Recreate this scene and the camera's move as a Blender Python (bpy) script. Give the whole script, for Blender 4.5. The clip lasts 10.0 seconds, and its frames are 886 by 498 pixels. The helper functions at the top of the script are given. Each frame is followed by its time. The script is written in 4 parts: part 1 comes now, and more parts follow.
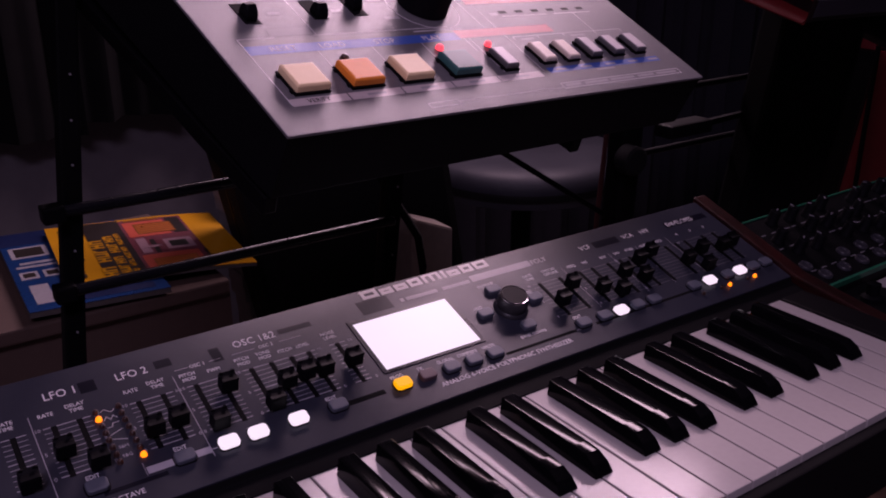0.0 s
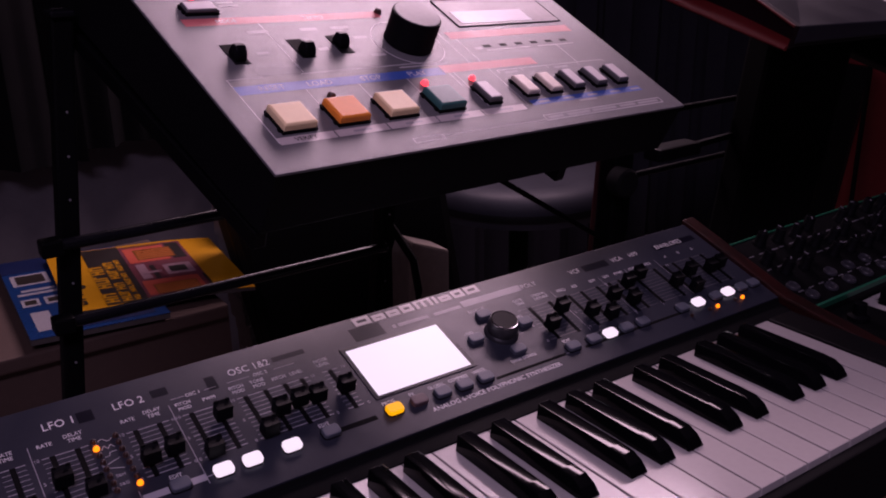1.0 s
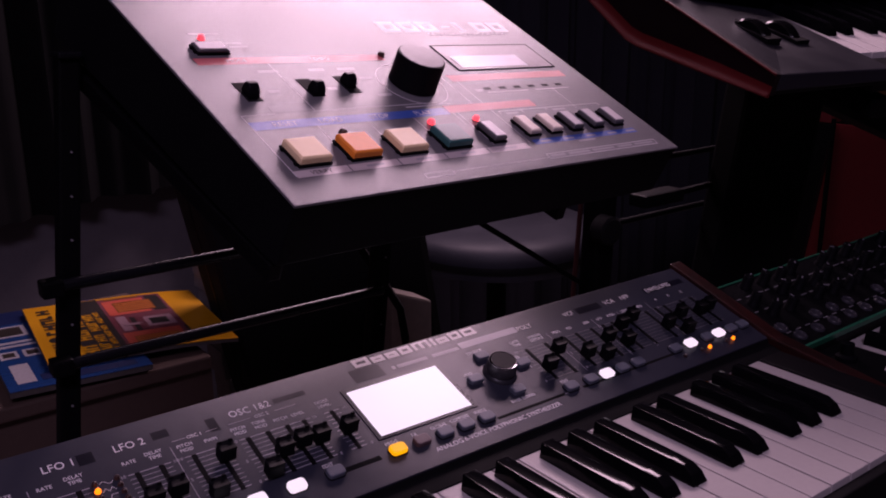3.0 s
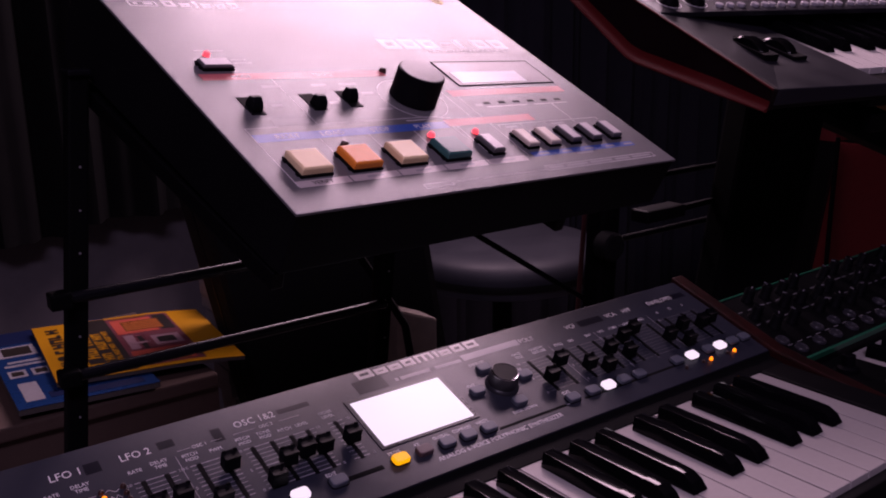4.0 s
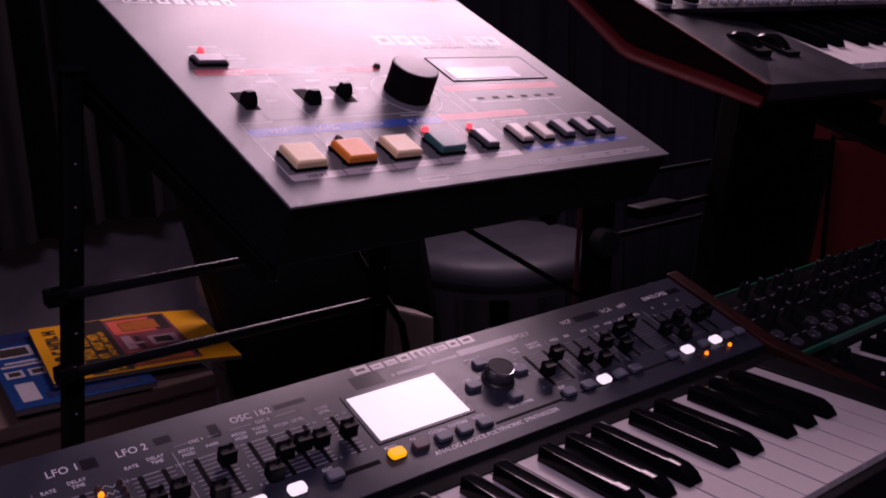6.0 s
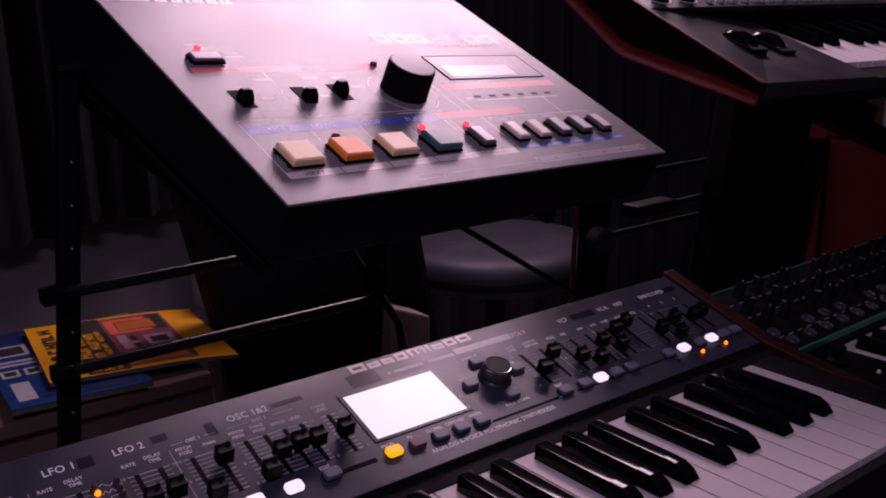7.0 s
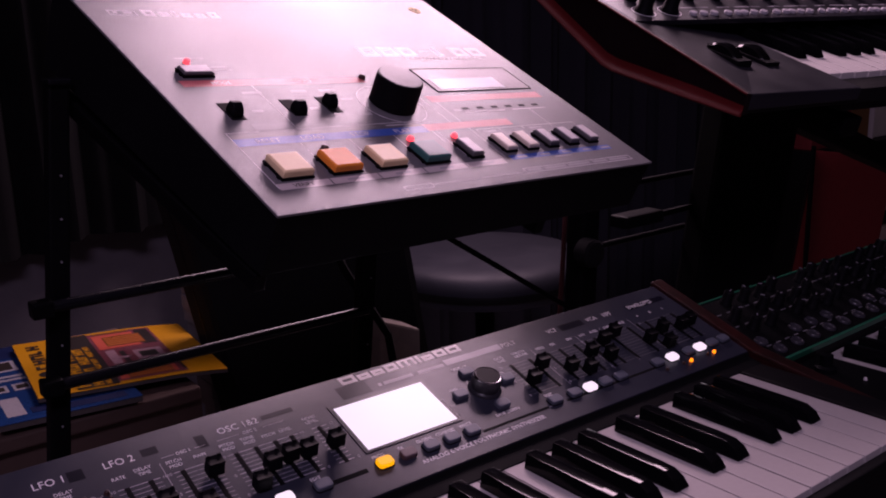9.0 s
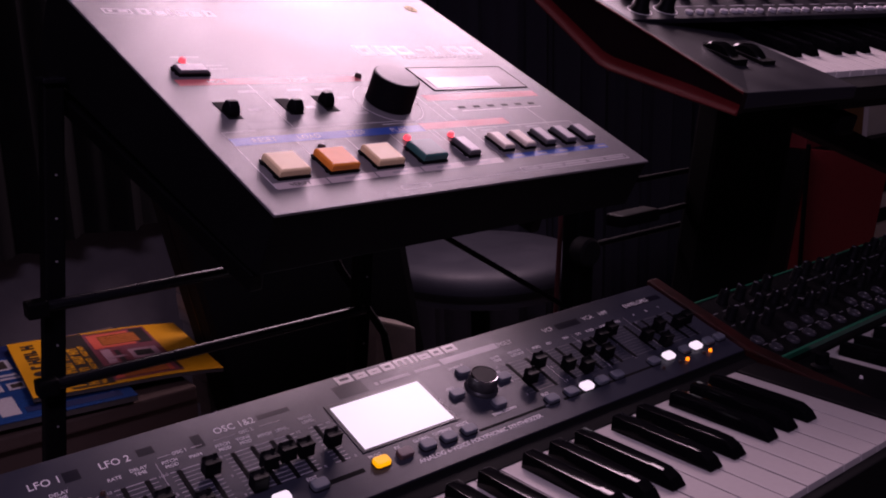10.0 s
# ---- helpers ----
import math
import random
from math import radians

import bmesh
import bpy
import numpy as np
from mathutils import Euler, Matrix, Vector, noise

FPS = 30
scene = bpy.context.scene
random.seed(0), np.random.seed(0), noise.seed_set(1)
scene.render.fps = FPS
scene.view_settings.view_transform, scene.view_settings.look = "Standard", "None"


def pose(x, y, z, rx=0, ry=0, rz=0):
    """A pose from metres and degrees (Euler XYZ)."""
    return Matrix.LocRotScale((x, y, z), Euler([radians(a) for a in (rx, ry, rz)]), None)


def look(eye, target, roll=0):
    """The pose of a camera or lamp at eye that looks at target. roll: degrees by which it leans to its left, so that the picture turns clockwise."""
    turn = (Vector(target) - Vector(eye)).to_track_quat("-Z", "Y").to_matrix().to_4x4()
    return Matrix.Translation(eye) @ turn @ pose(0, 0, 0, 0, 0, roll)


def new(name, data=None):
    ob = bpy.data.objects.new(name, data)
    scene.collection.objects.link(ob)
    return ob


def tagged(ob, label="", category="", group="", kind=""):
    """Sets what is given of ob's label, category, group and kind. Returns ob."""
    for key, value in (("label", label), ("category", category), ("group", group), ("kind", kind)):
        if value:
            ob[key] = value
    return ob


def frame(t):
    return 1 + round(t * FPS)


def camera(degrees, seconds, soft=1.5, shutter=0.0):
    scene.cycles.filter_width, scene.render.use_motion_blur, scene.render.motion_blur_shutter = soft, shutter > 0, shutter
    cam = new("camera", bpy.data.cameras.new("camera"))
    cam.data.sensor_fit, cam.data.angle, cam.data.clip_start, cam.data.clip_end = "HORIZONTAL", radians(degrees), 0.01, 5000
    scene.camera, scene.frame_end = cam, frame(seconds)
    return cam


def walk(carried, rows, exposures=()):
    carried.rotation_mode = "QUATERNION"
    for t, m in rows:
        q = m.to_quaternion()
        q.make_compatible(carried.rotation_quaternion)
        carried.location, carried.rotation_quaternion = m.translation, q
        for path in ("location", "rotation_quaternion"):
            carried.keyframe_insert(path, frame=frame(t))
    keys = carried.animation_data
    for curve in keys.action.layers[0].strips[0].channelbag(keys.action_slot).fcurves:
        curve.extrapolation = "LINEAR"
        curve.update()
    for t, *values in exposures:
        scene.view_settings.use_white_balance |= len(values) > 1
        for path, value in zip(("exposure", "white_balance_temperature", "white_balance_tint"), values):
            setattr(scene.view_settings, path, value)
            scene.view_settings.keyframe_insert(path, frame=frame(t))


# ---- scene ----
cam = camera(51.744, 10.0, soft=1.9)
ROWS = [
    (0.0, -0.6431, -0.2678, 1.1004, -34.830, -20.994, 0.062),
    (0.5, -0.6408, -0.2798, 1.1072, -34.809, -20.150, 0.545),
    (1.0, -0.6415, -0.2820, 1.1124, -34.912, -19.933, 0.781),
    (1.5, -0.6505, -0.2774, 1.1068, -35.994, -18.965, 0.463),
    (2.0, -0.6536, -0.2847, 1.0994, -36.288, -17.657, 0.827),
    (2.5, -0.6596, -0.2761, 1.0964, -36.924, -16.861, 0.728),
    (3.0, -0.6672, -0.2747, 1.1002, -37.046, -16.178, 0.456),
    (4.5, -0.6709, -0.2913, 1.0931, -36.560, -14.387, 1.021),
    (5.0, -0.6714, -0.2891, 1.0941, -36.777, -14.631, 0.937),
    (5.5, -0.6708, -0.2904, 1.0922, -36.792, -14.585, 1.192),
    (7.0, -0.6719, -0.2903, 1.0894, -37.152, -14.592, 1.173),
    (7.5, -0.6713, -0.2930, 1.0890, -37.269, -14.388, 1.415),
    (8.0, -0.6719, -0.2932, 1.0903, -37.415, -14.228, 1.313),
    (8.5, -0.6735, -0.2926, 1.0898, -37.680, -14.000, 1.246),
    (9.0, -0.6744, -0.2938, 1.0881, -37.901, -13.722, 1.412),
    (9.5, -0.6728, -0.2942, 1.0892, -37.821, -13.804, 1.253),
    (10.0, -0.6746, -0.2922, 1.0884, -38.216, -13.834, 1.384),
]
walk(cam, [(t, pose(x, y, z, 90 + pitch, roll, yaw)) for t, x, y, z, yaw, pitch, roll in ROWS])
Z0 = 0.78          # height of the white keys' tops above the floor


# ---- light ----
world = bpy.data.worlds.new("room_dark")
world.use_nodes = True
world.node_tree.nodes["Background"].inputs[0].default_value = (0.02, 0.018, 0.03, 1)
world.node_tree.nodes["Background"].inputs[1].default_value = 0.3
scene.world = world


def area_light(name, eye, target, size, watts, colour, size_y=None):
    data = bpy.data.lights.new(name, "AREA")
    data.energy, data.color, data.size = watts, colour, size
    data.shape = "RECTANGLE" if size_y else "DISK"
    if size_y:
        data.size_y = size_y
    ob = new(name, data)
    ob.matrix_world = look(eye, target)
    return ob


LAMP, LAMP_AIM = (0.52, 1.14, 1.86), (-0.20, 0.18, 0.95)
# the second lamp is an unseen overhead fill, added to brighten tops and fronts
FILL_LAMP = (-1.20, -0.98, 2.405)
area_light("hanging_lamp_glow", LAMP, LAMP_AIM, 0.95, 24, (1.0, 0.655, 0.84), 0.30)
area_light("overhead_fill_glow", FILL_LAMP, (-1.20, -0.98, 0), 0.9, 21, (0.85, 0.62, 1.0), 0.42)
scene.view_settings.exposure = 0.0


# ---- materials ----
def mat(name, colour, rough=0.5, metal=0.0, vary=0.15, scale=60.0, bump=0.0, bump_scale=400.0, spec=0.5, coat=0.0, rough_vary=0.08):
    """A surface with grain at two sizes, uneven gloss and fine relief."""
    m = bpy.data.materials.new(name)
    m.use_nodes = True
    n, l = m.node_tree.nodes, m.node_tree.links
    b = n["Principled BSDF"]
    b.inputs["Metallic"].default_value = metal
    b.inputs["Specular IOR Level"].default_value = spec
    b.inputs["Coat Weight"].default_value = coat
    tc = n.new("ShaderNodeTexCoord")
    big, fine = n.new("ShaderNodeTexNoise"), n.new("ShaderNodeTexNoise")
    big.inputs["Scale"].default_value, big.inputs["Detail"].default_value = scale * 0.2, 4
    fine.inputs["Scale"].default_value, fine.inputs["Detail"].default_value = scale * 4, 3
    for t in (big, fine):
        l.new(tc.outputs["Object"], t.inputs["Vector"])
    add = n.new("ShaderNodeMath")
    add.operation = "ADD"
    l.new(big.outputs["Fac"], add.inputs[0])
    l.new(fine.outputs["Fac"], add.inputs[1])
    ramp = n.new("ShaderNodeMapRange")
    ramp.inputs["From Min"].default_value, ramp.inputs["From Max"].default_value = 0.6, 1.4
    ramp.inputs["To Min"].default_value, ramp.inputs["To Max"].default_value = 1 - vary, 1 + vary
    l.new(add.outputs[0], ramp.inputs["Value"])
    mul = n.new("ShaderNodeVectorMath")
    mul.operation = "SCALE"
    mul.inputs[0].default_value = colour
    l.new(ramp.outputs[0], mul.inputs["Scale"])
    l.new(mul.outputs[0], b.inputs["Base Color"])
    rr = n.new("ShaderNodeMapRange")
    rr.inputs["From Min"].default_value, rr.inputs["From Max"].default_value = 0.3, 0.7
    rr.inputs["To Min"].default_value, rr.inputs["To Max"].default_value = max(0.02, rough - rough_vary), min(1, rough + rough_vary)
    l.new(big.outputs["Fac"], rr.inputs["Value"])
    l.new(rr.outputs[0], b.inputs["Roughness"])
    if bump:
        bt, bn = n.new("ShaderNodeTexNoise"), n.new("ShaderNodeBump")
        bt.inputs["Scale"].default_value, bt.inputs["Detail"].default_value = bump_scale, 4
        bn.inputs["Strength"].default_value, bn.inputs["Distance"].default_value = bump, 0.001
        l.new(tc.outputs["Object"], bt.inputs["Vector"])
        l.new(bt.outputs["Fac"], bn.inputs["Height"])
        l.new(bn.outputs[0], b.inputs["Normal"])
    return m


def glow(name, colour, strength):
    m = mat(name, [c * 0.06 for c in colour], 0.35)
    b = m.node_tree.nodes["Principled BSDF"]
    b.inputs["Emission Color"].default_value = (*colour, 1)
    b.inputs["Emission Strength"].default_value = strength
    return m


def wood(name, dark, light, scale=14.0, rough=0.45):
    m = mat(name, light, rough, vary=0.1, bump=0.15)
    n, l = m.node_tree.nodes, m.node_tree.links
    tc = n.new("ShaderNodeTexCoord")
    mp, tex, ramp = n.new("ShaderNodeMapping"), n.new("ShaderNodeTexNoise"), n.new("ShaderNodeValToRGB")
    mp.inputs["Scale"].default_value = (1.0, 0.12, 1.0)
    tex.inputs["Scale"].default_value, tex.inputs["Detail"].default_value, tex.inputs["Distortion"].default_value = scale * 8, 6, 1.2
    ramp.color_ramp.elements[0].color, ramp.color_ramp.elements[1].color = (*dark, 1), (*light, 1)
    ramp.color_ramp.elements[0].position, ramp.color_ramp.elements[1].position = 0.35, 0.68
    l.new(tc.outputs["Object"], mp.inputs[0])
    l.new(mp.outputs[0], tex.inputs["Vector"])
    l.new(tex.outputs["Fac"], ramp.inputs[0])
    l.new(ramp.outputs[0], n["Principled BSDF"].inputs["Base Color"])
    return m


M_PANEL = mat("synth_panel_paint", (0.025, 0.027, 0.041), 0.37, vary=0.08, bump=0.12, bump_scale=1500, spec=0.4)
M_CASE = mat("black_plastic_case", (0.005, 0.005, 0.006), 0.5, bump=0.1, bump_scale=1200, spec=0.2)
M_WHITE_KEY = mat("white_key_plastic", (0.43, 0.40, 0.39), 0.18, vary=0.04, rough_vary=0.06, spec=0.16)
# same key plastic in a brighter tone, for the keys nearer the lamp
M_LAMPLIT_KEY = mat("lamplit_white_key_plastic", (0.74, 0.70, 0.68), 0.2, vary=0.03, spec=0.3)
M_BLACK_KEY = mat("black_key_plastic", (0.003, 0.003, 0.004), 0.12, vary=0.1, rough_vary=0.04, spec=0.14)
M_CHEEK = wood("red_brown_wood", (0.011, 0.0016, 0.0016), (0.034, 0.0055, 0.005))
M_PRINT = mat("white_print", (0.80, 0.78, 0.80), 0.37, vary=0.06, bump=0.12, bump_scale=1500, spec=0.4)
M_GREY_PRINT = mat("grey_print", (0.42, 0.40, 0.44), 0.37, vary=0.06, bump=0.12, bump_scale=1500, spec=0.4)
# darker copy of the print, for marks that lie in shade
M_SHADED_PRINT = mat("shaded_print", (0.15, 0.145, 0.16), 0.37, vary=0.06, bump=0.12, bump_scale=1500, spec=0.4)
M_DARK_PRINT = mat("glossy_dark_label", (0.006, 0.006, 0.013), 0.3, vary=0.2, spec=0.2)
M_SQ_PRINT = mat("white_panel_print", (0.72, 0.68, 0.70), 0.37, vary=0.06, bump=0.2, bump_scale=1800, spec=0.32)
M_SQ_FAINT = mat("grey_panel_print", (0.34, 0.32, 0.34), 0.37, vary=0.06, bump=0.2, bump_scale=1800, spec=0.32)
M_CAP = mat("slider_cap_rubber", (0.003, 0.003, 0.0045), 0.5, bump=0.1, spec=0.09)
M_SLOT = mat("slot_dark", (0.003, 0.003, 0.004), 0.8, spec=0.1)
M_BUTTON = mat("grey_rubber_button", (0.085, 0.095, 0.125), 0.5, vary=0.06)
M_BUTTON_ON = glow("lit_white_button", (1.0, 0.80, 1.0), 1.02)
M_BUTTON_AMBER = glow("lit_amber_button", (1.0, 0.40, 0.002), 1.1)
M_LED_AMBER = glow("amber_led", (1.0, 0.20, 0.004), 2.4)
M_LED_OFF = mat("brown_led_off", (0.045, 0.022, 0.018), 0.3)
M_LED_RED = glow("red_led", (1.0, 0.05, 0.08), 2.2)
M_SCREEN = glow("white_backlit_screen", (0.97, 0.775, 1.0), 0.98)
M_BEZEL = mat("screen_bezel_gloss", (0.02, 0.02, 0.026), 0.3)
M_CHROME = mat("dark_chrome", (0.35, 0.34, 0.36), 0.18, metal=1.0)
M_MSQ = mat("graphite_grey_metal_paint", (0.125, 0.12, 0.13), 0.37, vary=0.05, bump=0.2, bump_scale=1800, rough_vary=0.04, spec=0.32)
M_MSQ_SIDE = mat("black_textured_steel", (0.004, 0.004, 0.005), 0.6, bump=0.3, bump_scale=1500, spec=0.06)
M_CREAM = mat("cream_plastic", (0.97, 0.735, 0.42), 0.45, vary=0.05, bump=0.05, spec=0.30)
M_ORANGE = mat("orange_plastic", (0.95, 0.29, 0.04), 0.45, vary=0.05, bump=0.05, spec=0.30)
M_GREEN = mat("dark_green_plastic", (0.045, 0.14, 0.135), 0.42, vary=0.05, bump=0.05, spec=0.4)
M_PALE = mat("pale_grey_plastic", (0.62, 0.57, 0.57), 0.42, vary=0.05, spec=0.45)
M_LIGHT = mat("off_white_plastic", (0.84, 0.72, 0.59), 0.42, vary=0.05, spec=0.45)
M_GREY_CAP = mat("dark_grey_plastic", (0.10, 0.095, 0.10), 0.5, vary=0.08, bump=0.05)
M_RED_BAND = mat("red_band_print", (0.62, 0.16, 0.17), 0.37, vary=0.08, bump=0.2, bump_scale=1800, spec=0.32)
M_BLUE_BAND = mat("blue_band_print", (0.05, 0.11, 0.42), 0.37, vary=0.08, bump=0.2, bump_scale=1800, spec=0.32)
M_BEIGE_BAND = mat("beige_band_print", (0.55, 0.48, 0.47), 0.40, vary=0.08, bump=0.2, bump_scale=1800)
M_LCD = mat("grey_lcd_glass", (0.70, 0.68, 0.72), 0.4, vary=0.03, spec=0.25)
M_METAL = mat("black_painted_steel", (0.002, 0.002, 0.0025), 0.5, vary=0.2, bump=0.1, spec=0.08)
M_BAR = mat("satin_black_bar", (0.004, 0.004, 0.006), 0.27, bump=0.05, spec=0.2)
M_WORN = mat("worn_bare_steel", (0.30, 0.29, 0.31), 0.4, metal=0.6)
M_WALL = mat("grey_plaster", (0.115, 0.105, 0.118), 0.85, vary=0.1, scale=12, bump=0.3, bump_scale=120)
M_DARK_WALL = mat("dark_plaster", (0.10, 0.09, 0.10), 0.85, vary=0.1, scale=12, bump=0.3, bump_scale=120)
M_CURTAIN = mat("black_cloth", (0.002, 0.002, 0.0025), 0.95, bump=0.4, bump_scale=900, spec=0.2)
M_DRAPE = mat("charcoal_cloth", (0.030, 0.030, 0.042), 0.95, bump=0.4, bump_scale=900, spec=0.2)
M_CEILING = mat("white_ceiling_paint", (0.5, 0.48, 0.48), 0.9, scale=8)
M_FLOOR = wood("grey_floor_board", (0.10, 0.085, 0.08), (0.22, 0.19, 0.18), 8)
M_LEATHER = mat("black_vinyl", (0.026, 0.027, 0.036), 0.55, bump=0.3, bump_scale=350, spec=0.3)
M_RED_WALL = mat("dark_red_paint", (0.17, 0.012, 0.017), 0.65, vary=0.12, scale=14, bump=0.15, bump_scale=200)


# ---- mesh helpers ----
def part(name, bm, material, parent=None, label="", m=None):
    me = bpy.data.meshes.new(name)
    bm.normal_update()
    for e in bm.edges:
        if len(e.link_faces) == 2 and e.calc_face_angle(0) > 0.75:
            e.smooth = False
    bm.to_mesh(me)
    bm.free()
    me.materials.append(material)
    ob = new(name, me)
    if parent:
        ob.parent = parent
    ob.matrix_basis = m or Matrix()
    if label:
        ob["label"] = label
    return ob


def share(ob, m, parent=None):
    """One more piece on the same mesh."""
    o = new(ob.name.split(".")[0], ob.data)
    o.parent = parent or ob.parent
    o.matrix_basis = m
    return o


def root(name, m, label, category, group="", kind=""):
    ob = new(name)
    ob.matrix_basis = m
    ob.empty_display_size = 0.05
    return tagged(ob, label, category, group, kind)


def soften(bm, w, segments=2, geom=None):
    if w > 0:
        bmesh.ops.bevel(bm, geom=geom or list(bm.edges), offset=w, segments=segments, profile=0.6, affect="EDGES", clamp_overlap=True)
    return bm


def box(x0, x1, y0, y1, z0, z1, w=0.0, segments=2, bm=None):
    b = bmesh.new()
    bmesh.ops.create_cube(b, size=1, matrix=Matrix.LocRotScale(((x0 + x1) / 2, (y0 + y1) / 2, (z0 + z1) / 2), None, (x1 - x0, y1 - y0, z1 - z0)))
    soften(b, w, segments)
    return join(bm, b)


def join(bm, b):
    if bm is None:
        return b
    me = bpy.data.meshes.new("tmp")
    b.to_mesh(me)
    b.free()
    bm.from_mesh(me)
    bpy.data.meshes.remove(me)
    return bm


def prism(profile, x0, x1, w=0.0, segments=2, bm=None):
    """A yz outline pulled along x."""
    b = bmesh.new()
    a = [b.verts.new((x0, y, z)) for y, z in profile]
    c = [b.verts.new((x1, y, z)) for y, z in profile]
    b.faces.new(a[::-1])
    b.faces.new(c)
    for i in range(len(profile)):
        j = (i + 1) % len(profile)
        b.faces.new((a[i], a[j], c[j], c[i]))
    bmesh.ops.recalc_face_normals(b, faces=b.faces)
    soften(b, w, segments)
    return join(bm, b)


def lathe(profile, n=32, bm=None, m=None):
    """An outline of (radius, height) turned round z."""
    b = bmesh.new()
    rings = []
    for r, z in profile:
        rings.append([b.verts.new((r * math.cos(2 * math.pi * i / n), r * math.sin(2 * math.pi * i / n), z)) for i in range(n)] if r > 1e-6 else [b.verts.new((0, 0, z))])
    for p, q in zip(rings, rings[1:]):
        for i in range(n):
            j = (i + 1) % n
            f = [p[i % len(p)], p[j % len(p)], q[j % len(q)], q[i % len(q)]]
            f = list(dict.fromkeys(f))
            if len(f) > 2:
                b.faces.new(f)
    for f in b.faces:
        f.smooth = True
    bmesh.ops.recalc_face_normals(b, faces=b.faces)
    if m:
        b.transform(m)
    return join(bm, b)


def tube(points, r, n=8, bm=None):
    """A round bar along points."""
    b = bmesh.new()
    rings = []
    pts = [Vector(p) for p in points]
    for i, p in enumerate(pts):
        d = (pts[min(i + 1, len(pts) - 1)] - pts[max(i - 1, 0)]).normalized()
        q = d.to_track_quat("Z", "Y")
        rings.append([b.verts.new(p + q @ Vector((r * math.cos(2 * math.pi * k / n), r * math.sin(2 * math.pi * k / n), 0))) for k in range(n)])
    for a, c in zip(rings, rings[1:]):
        for k in range(n):
            f = b.faces.new((a[k], a[(k + 1) % n], c[(k + 1) % n], c[k]))
            f.smooth = True
    b.faces.new(rings[0][::-1])
    b.faces.new(rings[-1])
    bmesh.ops.recalc_face_normals(b, faces=b.faces)
    return join(bm, b)


def words(body, size, material, parent, m, align="CENTER", name="lettering", stretch=1.0):
    """Flat printed letters in the built-in font."""
    cu = bpy.data.curves.new(name, "FONT")
    cu.body, cu.size, cu.align_x, cu.align_y, cu.extrude = body, size, align, "CENTER", 0.00005
    cu.resolution_u = 2
    tmp = bpy.data.objects.new("tmp", cu)
    me = bpy.data.meshes.new_from_object(tmp)
    bpy.data.objects.remove(tmp)
    me.name = name
    me.transform(Matrix.Diagonal((stretch, 1, 1, 1)))
    me.materials.clear()
    me.materials.append(material)
    ob = new(name, me)
    ob.parent = parent
    ob.matrix_basis = m
    return ob


# ---- the room ----
def frame_box(hx, hy, w, z0, z1):
    """An open rectangular rim."""
    b = box(-hx, hx, -hy, -hy + w, z0, z1, 0.002)
    box(-hx, hx, hy - w, hy, z0, z1, 0.002, bm=b)
    box(-hx, -hx + w, -hy + w, hy - w, z0, z1, 0.002, bm=b)
    return box(hx - w, hx, -hy + w, hy - w, z0, z1, 0.002, bm=b)


def plate(name, bm, material, label, category, kind="structure"):
    return tagged(part(name, bm, material), label, category, "", kind)


RX0, RX1, RY0, RY1, RH = -2.2, 2.6, -2.4, 1.72, 2.45
plate("floor", box(RX0, RX1, RY0, RY1, -0.1, 0.0), M_FLOOR, "worn grey-brown wooden floor boards", "floor")
plate("ceiling", box(RX0 - 0.1, RX1 + 0.1, RY0 - 0.1, RY1 + 0.1, RH, RH + 0.1), M_CEILING, "plain pale painted ceiling", "ceiling")
plate("wall_north", box(RX0, RX1, RY1, RY1 + 0.1, 0, RH), M_WALL, "dim grey plastered back wall", "wall")
# housing for the added fill light, out of view
lamp = root("overhead_fill_panel", Matrix.Translation(FILL_LAMP), "flat white overhead panel, unseen, added for fill light", "lamp")
part("frame", frame_box(0.47, 0.235, 0.02, -0.008, 0.045), M_CEILING, lamp, "white metal frame round the added fill light")
hang = root("hanging_lamp", look(LAMP, LAMP_AIM), "wide hanging softbox lamp with a black hood", "lamp")
hood = frame_box(0.52, 0.18, 0.012, -0.02, 0.10)
box(-0.52, 0.52, -0.18, 0.18, 0.10, 0.11, 0.002, bm=hood)
part("hood", hood, M_METAL, hang, "black metal hood")
part("rod", tube([(0, 0, 0.10), tuple(hang.matrix_basis.inverted() @ Vector((LAMP[0], LAMP[1] + 0.06, RH)))], 0.008), M_METAL, hang)
plate("wall_south", box(RX0, RX1, RY0 - 0.1, RY0, 0, RH), M_DARK_WALL, "plain dark grey plastered wall", "wall")
plate("wall_west", box(RX0 - 0.1, RX0, RY0 - 0.1, RY1 + 0.1, 0, RH), M_DARK_WALL, "plain dark grey plastered wall", "wall")
plate("wall_east", box(RX1, RX1 + 0.1, RY0 - 0.1, RY1 + 0.1, 0, RH), M_DARK_WALL, "plain dark grey plastered wall", "wall")


# ---- keys, shared by the keyboards ----
PITCH = 0.0235
BLACK_AT = {0: 0.021, 1: 0.0495, 3: 0.091, 4: 0.1175, 5: 0.144}


def white_key_mesh(length=0.14, depth=0.02):
    return box(0.0006, PITCH - 0.0006, 0, length, -depth, 0, 0.0007, 2)


